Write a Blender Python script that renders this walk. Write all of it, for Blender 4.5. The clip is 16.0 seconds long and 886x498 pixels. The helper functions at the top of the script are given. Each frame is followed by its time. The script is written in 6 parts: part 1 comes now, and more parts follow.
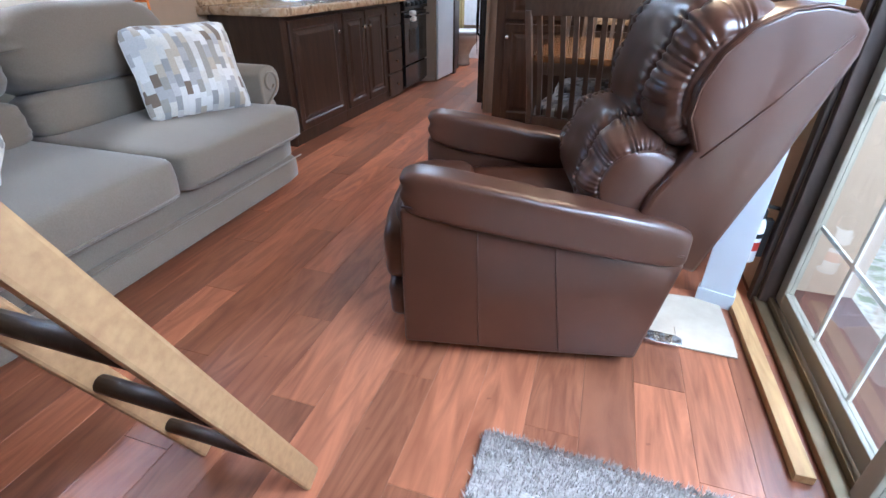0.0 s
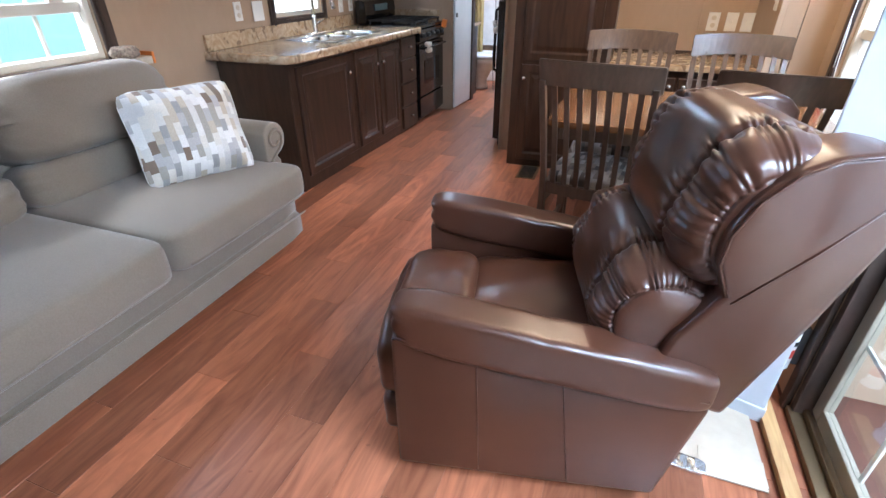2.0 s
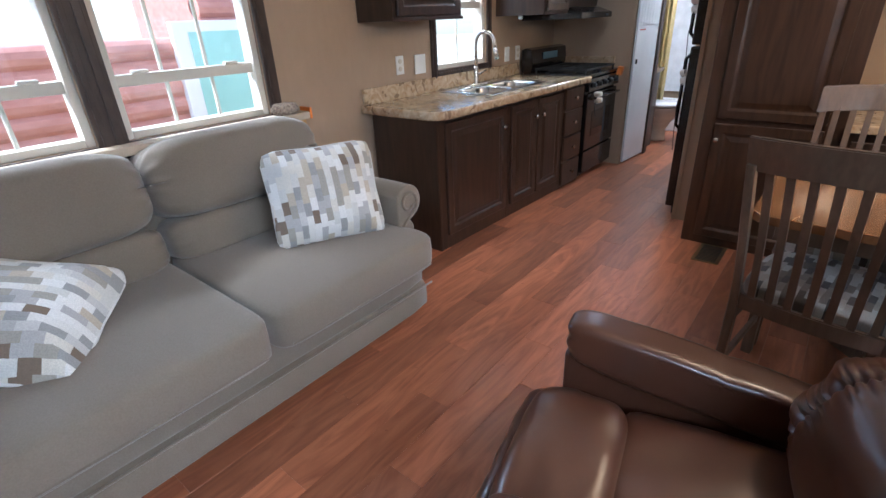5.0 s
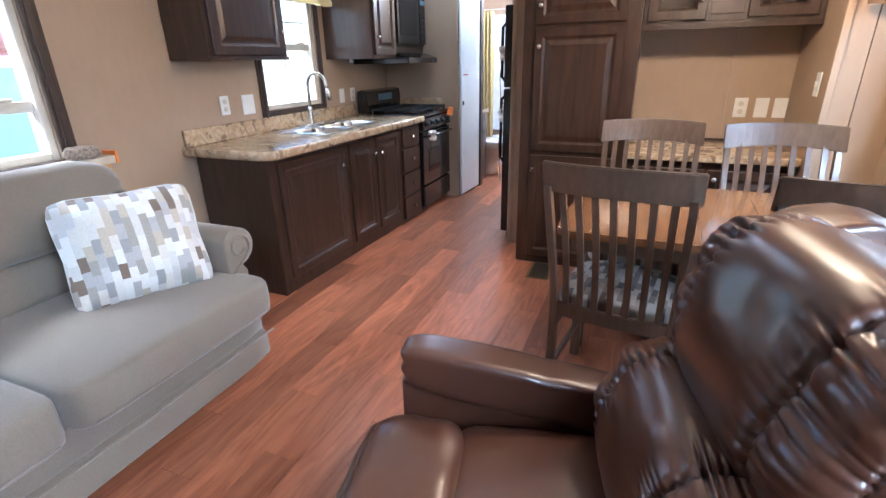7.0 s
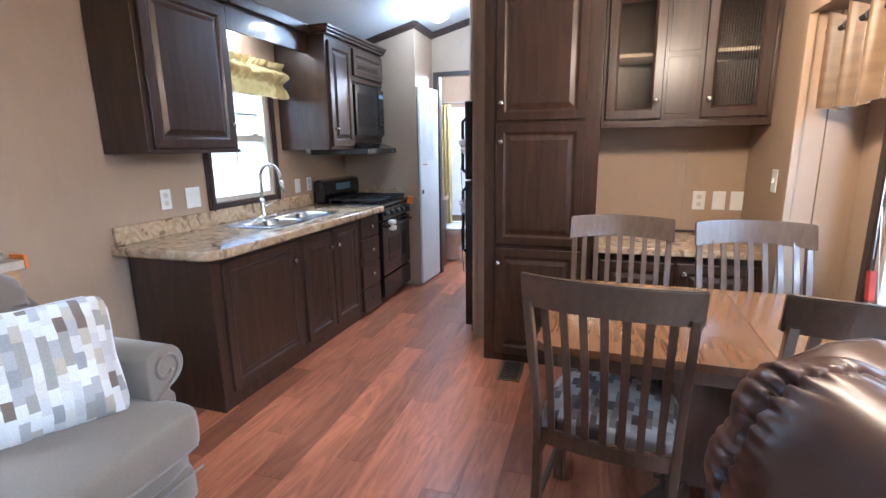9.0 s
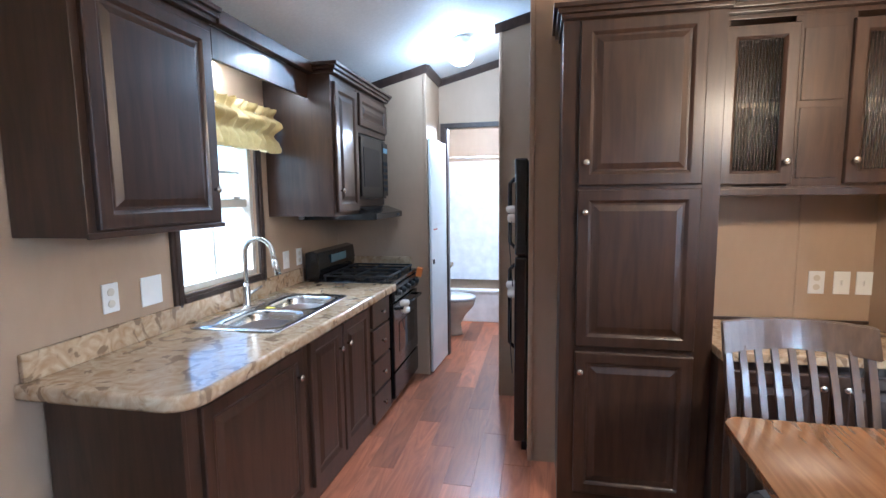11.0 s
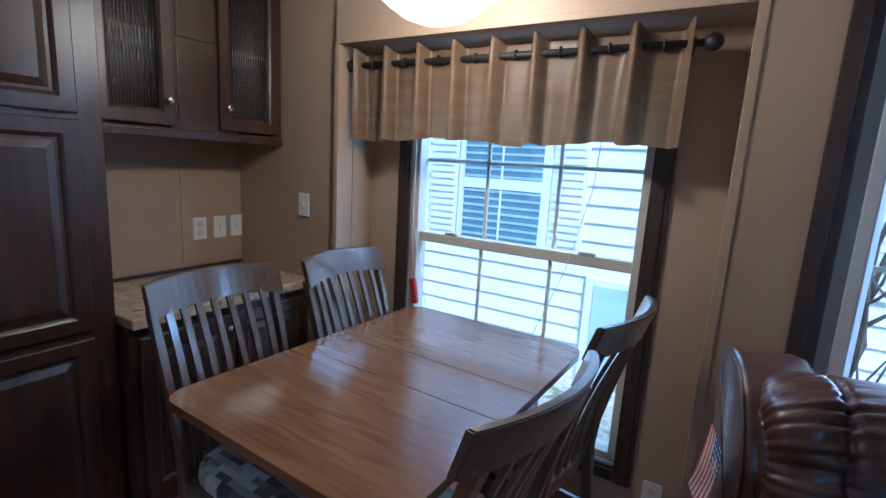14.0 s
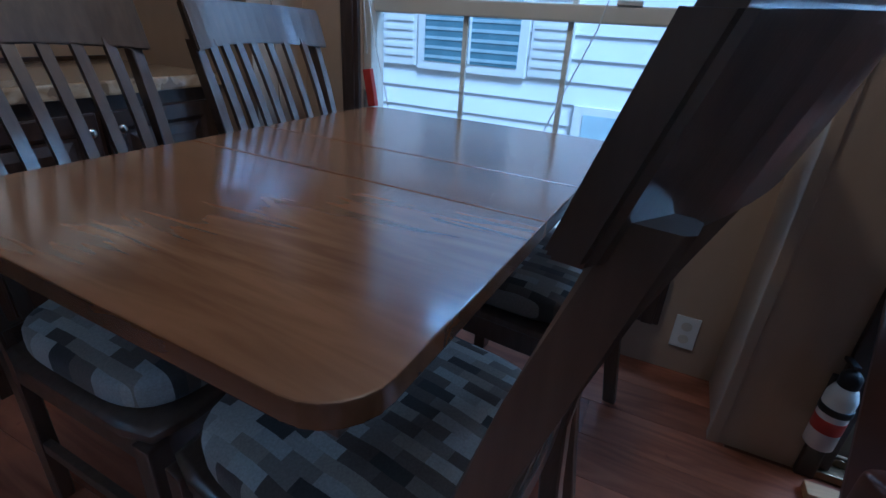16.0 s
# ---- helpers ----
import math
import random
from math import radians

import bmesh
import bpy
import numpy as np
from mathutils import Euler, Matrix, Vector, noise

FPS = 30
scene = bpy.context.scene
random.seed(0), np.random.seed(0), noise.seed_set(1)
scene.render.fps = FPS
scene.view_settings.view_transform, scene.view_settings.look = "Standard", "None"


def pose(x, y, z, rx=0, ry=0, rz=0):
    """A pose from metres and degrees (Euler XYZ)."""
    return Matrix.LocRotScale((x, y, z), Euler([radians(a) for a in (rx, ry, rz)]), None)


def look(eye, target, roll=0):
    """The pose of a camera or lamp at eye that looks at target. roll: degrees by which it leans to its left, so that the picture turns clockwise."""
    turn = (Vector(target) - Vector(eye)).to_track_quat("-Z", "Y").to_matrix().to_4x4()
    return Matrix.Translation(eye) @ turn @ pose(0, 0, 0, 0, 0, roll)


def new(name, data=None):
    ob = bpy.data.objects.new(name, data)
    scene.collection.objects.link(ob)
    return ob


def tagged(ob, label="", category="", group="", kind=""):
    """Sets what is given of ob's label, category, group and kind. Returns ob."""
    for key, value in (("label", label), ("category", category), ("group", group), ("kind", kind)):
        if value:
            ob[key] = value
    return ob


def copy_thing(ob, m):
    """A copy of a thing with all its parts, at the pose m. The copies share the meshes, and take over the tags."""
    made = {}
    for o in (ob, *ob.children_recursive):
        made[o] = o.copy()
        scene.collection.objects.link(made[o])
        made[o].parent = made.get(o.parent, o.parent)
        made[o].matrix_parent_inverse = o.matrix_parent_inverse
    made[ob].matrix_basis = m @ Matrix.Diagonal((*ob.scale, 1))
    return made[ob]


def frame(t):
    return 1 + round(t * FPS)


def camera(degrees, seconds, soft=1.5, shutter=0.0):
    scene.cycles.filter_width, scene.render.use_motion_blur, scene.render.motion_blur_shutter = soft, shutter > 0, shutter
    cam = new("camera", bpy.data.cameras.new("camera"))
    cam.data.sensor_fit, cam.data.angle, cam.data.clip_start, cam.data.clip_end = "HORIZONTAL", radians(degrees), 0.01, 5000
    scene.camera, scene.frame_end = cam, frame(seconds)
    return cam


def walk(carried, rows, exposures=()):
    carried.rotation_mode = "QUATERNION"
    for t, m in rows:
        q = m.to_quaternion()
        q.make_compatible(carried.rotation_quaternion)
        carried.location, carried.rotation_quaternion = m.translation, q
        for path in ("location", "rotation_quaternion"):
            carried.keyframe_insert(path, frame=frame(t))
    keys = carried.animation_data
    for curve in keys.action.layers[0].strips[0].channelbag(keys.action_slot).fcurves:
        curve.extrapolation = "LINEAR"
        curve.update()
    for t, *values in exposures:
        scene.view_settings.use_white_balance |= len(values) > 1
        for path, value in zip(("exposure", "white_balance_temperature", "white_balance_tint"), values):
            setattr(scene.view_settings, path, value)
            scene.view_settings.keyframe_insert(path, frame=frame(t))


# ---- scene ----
cam = camera(85.6, 16.0)
PATH = [
    (0, (0.985, 0.569, 1.131), (0.466, 2.216, 0.122), 0.2),
    (0.5, (0.985, 0.651, 1.143), (0.455, 2.295, 0.134), 0.0),
    (1, (0.982, 0.732, 1.243), (0.445, 2.382, 0.248), 0.4),
    (1.5, (0.98, 0.751, 1.334), (0.415, 2.39, 0.336), 0.1),
    (2, (0.952, 0.857, 1.363), (0.357, 2.482, 0.361), -0.2),
    (2.5, (0.842, 1.005, 1.379), (0.206, 2.614, 0.377), -0.4),
    (3, (0.775, 1.116, 1.376), (0.082, 2.699, 0.37), -0.6),
    (3.5, (0.747, 1.271, 1.399), (-0.183, 2.73, 0.397), -1.0),
    (3.7, (0.736, 1.316, 1.391), (-0.344, 2.675, 0.397), -1.4),
    (5.8, (0.886, 1.301, 1.4), (-0.238, 2.804, 0.707), -2.7),
    (6, (0.899, 1.301, 1.393), (-0.06, 2.937, 0.759), -2.0),
    (6.5, (0.888, 1.316, 1.381), (0.07, 3.021, 0.731), -1.5),
    (7, (0.903, 1.359, 1.369), (0.19, 3.08, 0.639), -1.3),
    (7.5, (0.924, 1.398, 1.382), (0.351, 3.167, 0.645), -1.1),
    (8, (0.906, 1.395, 1.416), (0.381, 3.223, 0.798), -0.9),
    (8.5, (0.827, 1.436, 1.433), (0.288, 3.286, 0.897), -1.0),
    (8.7, (0.826, 1.49, 1.42), (0.25, 3.343, 0.937), -1.1),
    (10.8, (0.111, 2.17, 1.524), (-0.362, 4.097, 1.267), -1.0),
    (11, (0.055, 2.244, 1.529), (-0.342, 4.192, 1.305), -0.7),
    (11.5, (0.008, 2.424, 1.515), (-0.011, 4.41, 1.279), 0.1),
    (12, (0.084, 2.58, 1.51), (0.663, 4.474, 1.237), 1.3),
    (12.5, (0.013, 2.637, 1.524), (1.111, 4.278, 1.203), 2.4),
    (13, (-0.038, 2.642, 1.504), (1.389, 3.988, 1.116), 3.0),
    (13.5, (-0.031, 2.639, 1.496), (1.575, 3.743, 1.045), 3.3),
    (14, (-0.019, 2.636, 1.476), (1.669, 3.647, 1.117), 3.3),
    (14.5, (0.057, 2.698, 1.407), (1.748, 3.655, 0.935), 3.3),
    (15, (0.189, 2.787, 1.317), (1.924, 3.726, 0.986), 3.0),
    (15.5, (0.328, 2.909, 1.149), (2.027, 3.771, 0.540), 3.1),
    (16, (0.422, 2.945, 1.045), (2.066, 3.70, 0.190), 3.5),
]
EXPOSURE = [(0, 1.8, 5050, 10), (1.5, 1.85, 5100, 10), (2.5, 1.95, 5400, 10), (3.5, 1.95, 5450, 10), (5.8, 1.3, 5150, 10), (6.5, 1.75, 5100, 10), (7.5, 2.3, 5000, 10), (8.7, 2.05, 4900, 10), (11, 2.0, 4850, 8), (12, 1.7, 4600, 8), (12.5, 1.3, 4500, 7), (13, 0.62, 4200, 6), (14.5, 0.62, 4100, 5), (15.5, 0.3, 4100, 4), (16, -0.12, 3900, 3)]
walk(cam, [(t, look(eye, target, roll)) for t, eye, target, roll in PATH], EXPOSURE)

# ---- world and light ----
world = bpy.data.worlds.new("world")
scene.world = world
world.use_nodes = True
wn = world.node_tree.nodes
sky = wn.new("ShaderNodeTexSky")
sky.sky_type = 'NISHITA'
sky.sun_disc = False
sky.sun_elevation = radians(51)
sky.sun_rotation = radians(120)
wn["Background"].inputs[1].default_value = 0.15
world.node_tree.links.new(sky.outputs[0], wn["Background"].inputs[0])


def lamp(name, kind, energy, color, m, size=None, size_y=None, angle=None):
    data = bpy.data.lights.new(name, kind)
    data.energy, data.color = energy, color
    if size and kind == 'AREA':
        data.shape, data.size, data.size_y = 'RECTANGLE', size, size_y
    elif size:
        data.shadow_soft_size = size
    if angle:
        data.angle = radians(angle)
    ob = new(name, data)
    ob.matrix_world = m
    return ob


lamp("sun", 'SUN', 5.0, (1, 0.97, 0.93), look((-5, -5, 9), (0, 0, 0)), angle=25)
DAY = (0.82, 0.92, 1.0)
lamp("slider_daylight", 'AREA', 57, DAY, look((2.35, 0.85, 2.25), (0.45, 2.0, 0.2)), 1.7, 0.8)
lamp("dining_daylight", 'AREA', 14, (0.68, 0.86, 1.0), look((2.55, 3.47, 2.25), (0.6, 3.47, 0.5)), 1.1, 0.5)
lamp("living_daylight", 'AREA', 24, DAY, look((-2.2, 2.0, 2.30), (-0.4, 2.0, 0.3)), 1.6, 0.5)
lamp("kitchen_daylight", 'AREA', 26, DAY, look((-2.2, 4.57, 2.35), (-0.6, 4.57, 0.6)), 0.65, 0.5)
lamp("pendant_bulb", 'POINT', 18.0, (1.0, 0.66, 0.36), pose(1.28, 3.49, 2.02), 0.06)
lamp("hall_bulb", 'POINT', 6.5, (0.80, 0.92, 1.0), pose(-0.52, 5.78, 2.48), 0.05)
lamp("kitchen_strip_light", 'AREA', 3, (1.0, 0.93, 0.8), look((-1.5, 4.57, 2.245), (-1.5, 4.57, 0)), 0.55, 0.06)
# added fill inside the bathroom; its source is out of view
lamp("bath_fill", 'POINT', 28, (0.92, 0.96, 1.0), pose(-0.4, 7.3, 2.2), 0.08)


# ---- materials ----
def material(name, color, rough=0.5, metal=0.0, second=None, scale=8.0, stretch=(1, 1, 1), detail=4.0, bump=0.0, bump_scale=60.0,
             coat=0.0, spots=None, random_shade=0.0, spec=0.5, sheen=0.0, distort=0.0, rough_var=0.0):
    m = bpy.data.materials.new(name)
    m.use_nodes = True
    n, l = m.node_tree.nodes, m.node_tree.links
    b = n["Principled BSDF"]
    b.inputs["Roughness"].default_value = rough
    b.inputs["Metallic"].default_value = metal
    b.inputs["Coat Weight"].default_value = coat
    b.inputs["Coat Roughness"].default_value = 0.12
    b.inputs["Specular IOR Level"].default_value = spec
    b.inputs["Sheen Weight"].default_value = sheen
    tc = n.new("ShaderNodeTexCoord")
    mp = n.new("ShaderNodeMapping")
    mp.inputs["Scale"].default_value = stretch
    l.new(tc.outputs["Object"], mp.inputs["Vector"])
    nt = n.new("ShaderNodeTexNoise")
    nt.inputs["Scale"].default_value, nt.inputs["Detail"].default_value = scale, detail
    nt.inputs["Distortion"].default_value = distort
    vec = mp.outputs["Vector"]
    if random_shade:
        oi = n.new("ShaderNodeObjectInfo")
        mul = n.new("ShaderNodeMath")
        mul.operation, mul.inputs[1].default_value = 'MULTIPLY', 37.0
        l.new(oi.outputs["Random"], mul.inputs[0])
        ad = n.new("ShaderNodeVectorMath")
        ad.operation = 'ADD'
        l.new(vec, ad.inputs[0])
        l.new(mul.outputs[0], ad.inputs[1])
        vec = ad.outputs[0]
    l.new(vec, nt.inputs["Vector"])
    ramp = n.new("ShaderNodeValToRGB")
    e = ramp.color_ramp.elements
    second = second or tuple(c * 0.82 for c in color)
    e[0].position, e[0].color = 0.32, (*second, 1)
    e[1].position, e[1].color = 0.68, (*color, 1)
    l.new(nt.outputs["Fac"], ramp.inputs["Fac"])
    out = ramp.outputs["Color"]
    # broad, slow mottling over the fine grain
    big = n.new("ShaderNodeTexNoise")
    big.inputs["Scale"].default_value, big.inputs["Detail"].default_value = 1.7, 3.0
    l.new(tc.outputs["Object"], big.inputs["Vector"])
    br = n.new("ShaderNodeMapRange")
    br.inputs["To Min"].default_value, br.inputs["To Max"].default_value = 0.88, 1.12
    l.new(big.outputs["Fac"], br.inputs["Value"])
    hv = n.new("ShaderNodeHueSaturation")
    l.new(out, hv.inputs["Color"])
    if random_shade:
        rr = n.new("ShaderNodeMapRange")
        rr.inputs["To Min"].default_value, rr.inputs["To Max"].default_value = 1 - random_shade, 1 + random_shade
        l.new(oi.outputs["Random"], rr.inputs["Value"])
        mm = n.new("ShaderNodeMath")
        mm.operation = 'MULTIPLY'
        l.new(rr.outputs[0], mm.inputs[0])
        l.new(br.outputs[0], mm.inputs[1])
        l.new(mm.outputs[0], hv.inputs["Value"])
    else:
        l.new(br.outputs[0], hv.inputs["Value"])
    out = hv.outputs["Color"]
    if spots:
        vt = n.new("ShaderNodeTexNoise")
        vt.inputs["Scale"].default_value, vt.inputs["Detail"].default_value, vt.inputs["Distortion"].default_value = spots[1], 5.0, 1.6
        l.new(tc.outputs["Object"], vt.inputs["Vector"])
        vr = n.new("ShaderNodeValToRGB")
        vr.color_ramp.elements[0].position, vr.color_ramp.elements[1].position = spots[2], spots[2] + 0.05
        vr.color_ramp.elements[0].color, vr.color_ramp.elements[1].color = (0, 0, 0, 1), (1, 1, 1, 1)
        l.new(vt.outputs["Fac"], vr.inputs["Fac"])
        mx = n.new("ShaderNodeMix")
        mx.data_type = 'RGBA'
        l.new(vr.outputs["Color"], mx.inputs["Factor"])
        l.new(out, mx.inputs["A"])
        mx.inputs["B"].default_value = (*spots[0], 1)
        out = mx.outputs["Result"]
    l.new(out, b.inputs["Base Color"])
    if rough_var:
        rv = n.new("ShaderNodeMapRange")
        rv.inputs["To Min"].default_value, rv.inputs["To Max"].default_value = rough - rough_var, rough + rough_var
        l.new(nt.outputs["Fac"], rv.inputs["Value"])
        l.new(rv.outputs[0], b.inputs["Roughness"])
    if bump:
        bt = n.new("ShaderNodeTexNoise")
        bt.inputs["Scale"].default_value, bt.inputs["Detail"].default_value = bump_scale, 3.0
        l.new(mp.outputs["Vector"], bt.inputs["Vector"])
        bp = n.new("ShaderNodeBump")
        bp.inputs["Strength"].default_value, bp.inputs["Distance"].default_value = bump, 0.004
        l.new(bt.outputs["Fac"], bp.inputs["Height"])
        l.new(bp.outputs["Normal"], b.inputs["Normal"])
    return m


def glow(name, color, strength):
    m = bpy.data.materials.new(name)
    m.use_nodes = True
    b = m.node_tree.nodes["Principled BSDF"]
    b.inputs["Base Color"].default_value = (*color, 1)
    b.inputs["Emission Color"].default_value = (*color, 1)
    b.inputs["Emission Strength"].default_value = strength
    b.inputs["Roughness"].default_value = 0.3
    return m


def clear_glass(name, tint=(1, 1, 1), rough=0.0, ribs=0.0):
    m = bpy.data.materials.new(name)
    m.use_nodes = True
    n, l = m.node_tree.nodes, m.node_tree.links
    b = n["Principled BSDF"]
    b.inputs["Base Color"].default_value = (*tint, 1)
    b.inputs["Transmission Weight"].default_value = 1.0
    b.inputs["Roughness"].default_value = rough
    b.inputs["IOR"].default_value = 1.45
    if ribs:
        tc = n.new("ShaderNodeTexCoord")
        wv = n.new("ShaderNodeTexWave")
        wv.bands_direction = 'X'
        wv.inputs["Scale"].default_value = ribs
        l.new(tc.outputs["Object"], wv.inputs["Vector"])
        bp = n.new("ShaderNodeBump")
        bp.inputs["Strength"].default_value, bp.inputs["Distance"].default_value = 0.9, 0.012
        l.new(wv.outputs["Fac"], bp.inputs["Height"])
        l.new(bp.outputs["Normal"], b.inputs["Normal"])
    return m


def patchwork(name, across, along, cell, colors, rough=0.85, tall=0.5):
    """Woven print of upright blocks in a few dull colours; across and along name the object axes it runs on."""
    m = bpy.data.materials.new(name)
    m.use_nodes = True
    n, l = m.node_tree.nodes, m.node_tree.links
    b = n["Principled BSDF"]
    b.inputs["Roughness"].default_value = rough
    b.inputs["Sheen Weight"].default_value = 0.15
    tc = n.new("ShaderNodeTexCoord")
    sp = n.new("ShaderNodeSeparateXYZ")
    cb = n.new("ShaderNodeCombineXYZ")
    l.new(tc.outputs["Object"], sp.inputs[0])
    l.new(sp.outputs[along], cb.inputs[0])
    l.new(sp.outputs[across], cb.inputs[1])
    wob = n.new("ShaderNodeTexNoise")
    wob.inputs["Scale"].default_value = 9.0
    l.new(tc.outputs["Object"], wob.inputs["Vector"])
    sc = n.new("ShaderNodeVectorMath")
    sc.operation, sc.inputs[3].default_value = 'SCALE', 0.012
    l.new(wob.outputs["Color"], sc.inputs[0])
    ad = n.new("ShaderNodeVectorMath")
    ad.operation = 'ADD'
    l.new(cb.outputs[0], ad.inputs[0])
    l.new(sc.outputs[0], ad.inputs[1])
    br = n.new("ShaderNodeTexBrick")
    br.inputs["Color1"].default_value, br.inputs["Color2"].default_value = (0, 0, 0, 1), (1, 1, 1, 1)
    br.inputs["Scale"].default_value = 1.0
    br.inputs["Mortar Size"].default_value = 0.0
    br.inputs["Brick Width"].default_value, br.inputs["Row Height"].default_value = cell, cell * tall
    br.offset = 0.37
    br.squash, br.squash_frequency = 1.0, 2
    l.new(ad.outputs[0], br.inputs["Vector"])
    ramp = n.new("ShaderNodeValToRGB")
    ramp.color_ramp.interpolation = 'CONSTANT'
    e = ramp.color_ramp.elements
    for i, c in enumerate(colors):
        el = e[i] if i < 2 else e.new(i / len(colors))
        el.position, el.color = i / len(colors), (*c, 1)
    l.new(br.outputs["Color"], ramp.inputs["Fac"])
    thread = n.new("ShaderNodeTexNoise")
    thread.inputs["Scale"].default_value = 260.0
    l.new(tc.outputs["Object"], thread.inputs["Vector"])
    hs = n.new("ShaderNodeHueSaturation")
    mr = n.new("ShaderNodeMapRange")
    mr.inputs["To Min"].default_value, mr.inputs["To Max"].default_value = 0.7, 1.3
    l.new(thread.outputs["Fac"], mr.inputs["Value"])
    l.new(mr.outputs[0], hs.inputs["Value"])
    l.new(ramp.outputs["Color"], hs.inputs["Color"])
    l.new(hs.outputs["Color"], b.inputs["Base Color"])
    bp = n.new("ShaderNodeBump")
    bp.inputs["Strength"].default_value, bp.inputs["Distance"].default_value = 0.35, 0.002
    l.new(thread.outputs["Fac"], bp.inputs["Height"])
    l.new(bp.outputs["Normal"], b.inputs["Normal"])
    return m


WALL = material("taupe_wall_panel", (0.40, 0.288, 0.193), 0.55, second=(0.385, 0.276, 0.184), scale=30, stretch=(1, 1, 0.3), bump=0.05, bump_scale=120)
CEIL = material("white_ceiling", (0.72, 0.73, 0.73), 0.7, second=(0.66, 0.67, 0.67), scale=60, bump=0.25, bump_scale=90)
FLOOR = material("red_brown_vinyl_plank", (0.41, 0.152, 0.074), 0.34, second=(0.235, 0.078, 0.037), scale=3.0, stretch=(4.2, 0.6, 1), detail=6, distort=2.8,
                 bump=0.08, bump_scale=40, random_shade=0.40, spots=((0.15, 0.045, 0.024), 6.0, 0.71), rough_var=0.08)
SUBFLOOR = material("dark_joint", (0.10, 0.04, 0.025), 0.8)
DARK = material("espresso_wood", (0.055, 0.029, 0.0178), 0.33, second=(0.027, 0.0142, 0.0088), scale=5, stretch=(6, 6, 0.6), detail=7, distort=0.8,
                bump=0.06, bump_scale=50, coat=0.25)
TRIM = material("dark_brown_trim", (0.055, 0.034, 0.025), 0.42, second=(0.03, 0.018, 0.013), scale=8, stretch=(4, 4, 1), bump=0.05)
COUNTER = material("granite_look_laminate", (0.55, 0.43, 0.29), 0.17, second=(0.36, 0.235, 0.125), scale=11, detail=10, distort=2.4,
                   spots=((0.24, 0.165, 0.10), 8.0, 0.57), coat=0.3)
CHAIRWOOD = material("dark_oak_stain", (0.105, 0.066, 0.041), 0.30, second=(0.066, 0.041, 0.026), scale=8, stretch=(8, 8, 0.8), detail=7, bump=0.03, coat=0.8, spec=0.8)
TABLEWOOD = material("brown_oak_top", (0.215, 0.099, 0.040), 0.22, second=(0.14, 0.062, 0.0245), scale=3.5, stretch=(6, 0.6, 3), detail=8, distort=1.8,
                     bump=0.012, bump_scale=30, coat=0.5)
FABRIC = material("grey_beige_upholstery", (0.203, 0.164, 0.122), 0.92, second=(0.176, 0.141, 0.104), scale=180, bump=0.16, bump_scale=420, sheen=0.25)
LEATHER = material("brown_leather", (0.076, 0.0285, 0.0152), 0.30, second=(0.061, 0.0228, 0.0122), scale=5, detail=3, bump=0.03, bump_scale=70, spec=0.65, coat=0.22)
STEEL = material("brushed_steel", (0.62, 0.62, 0.61), 0.22, 1.0, second=(0.52, 0.52, 0.51), scale=40, stretch=(1, 8, 1))
NICKEL = material("satin_nickel", (0.72, 0.69, 0.64), 0.25, 1.0)
BLACK = material("black_enamel", (0.012, 0.012, 0.013), 0.22, second=(0.008, 0.008, 0.009), coat=0.4)
BLACKMAT = material("black_iron", (0.02, 0.02, 0.02), 0.55, bump=0.1)
WHITE = material("white_plastic", (0.78, 0.78, 0.76), 0.4, second=(0.74, 0.74, 0.72))
WHITEMETAL = material("white_enamel_metal", (0.78, 0.85, 0.90), 0.35, second=(0.74, 0.81, 0.86))
POSTWHITE = material("white_painted_board", (0.56, 0.58, 0.62), 0.45, second=(0.53, 0.55, 0.59))
VINYL = material("almond_vinyl_frame", (0.62, 0.58, 0.50), 0.45, second=(0.58, 0.54, 0.46))
# patio door vinyl with its backlit shade put into the colour
SASH = material("backlit_vinyl_sash", (0.30, 0.265, 0.20), 0.45, second=(0.27, 0.235, 0.175))
PINE = material("pine_wood", (0.60, 0.37, 0.16), 0.55, second=(0.45, 0.25, 0.10), scale=7, stretch=(6, 0.7, 6), detail=6, distort=1.0, bump=0.05)
OAKPALE = material("pale_oak_wood", (0.42, 0.25, 0.115), 0.45, second=(0.33, 0.18, 0.08), scale=7, stretch=(0.8, 8, 8), detail=6, bump=0.06)
CARD = material("brown_cardboard", (0.55, 0.46, 0.35), 0.85, second=(0.50, 0.41, 0.31), scale=20)
FOIL = material("crumpled_foil_tape", (0.80, 0.82, 0.84), 0.25, 1.0, scale=30, bump=0.4, bump_scale=40)
RUG = material("grey_shag_rug", (0.62, 0.545, 0.495), 0.95, second=(0.44, 0.385, 0.345), scale=160, bump=1.0, bump_scale=140, sheen=0.3)
SIDING = material("white_vinyl_siding", (0.82, 0.83, 0.84), 0.5, second=(0.79, 0.80, 0.81))
REDLOG = material("red_log_siding", (0.50, 0.24, 0.19), 0.6, second=(0.40, 0.17, 0.13), scale=5, stretch=(3, 1, 3), bump=0.1)
GREEN = material("pale_green_panel", (0.36, 0.62, 0.55), 0.5, second=(0.33, 0.58, 0.51))
GRAVEL = material("pale_gravel", (0.60, 0.54, 0.44), 0.95, second=(0.30, 0.26, 0.20), scale=26, detail=9, bump=1.0, bump_scale=55,
                  spots=((0.20, 0.22, 0.10), 2.5, 0.60))
SLATBLUE = material("pale_blue_slat", (0.42, 0.53, 0.58), 0.5)
BARK = material("grey_brown_bark", (0.24, 0.19, 0.15), 0.9, second=(0.13, 0.10, 0.08), scale=14, stretch=(4, 4, 1), bump=0.6)
DARKGLASS = material("dark_window_glass", (0.16, 0.25, 0.30), 0.08, second=(0.13, 0.21, 0.26))
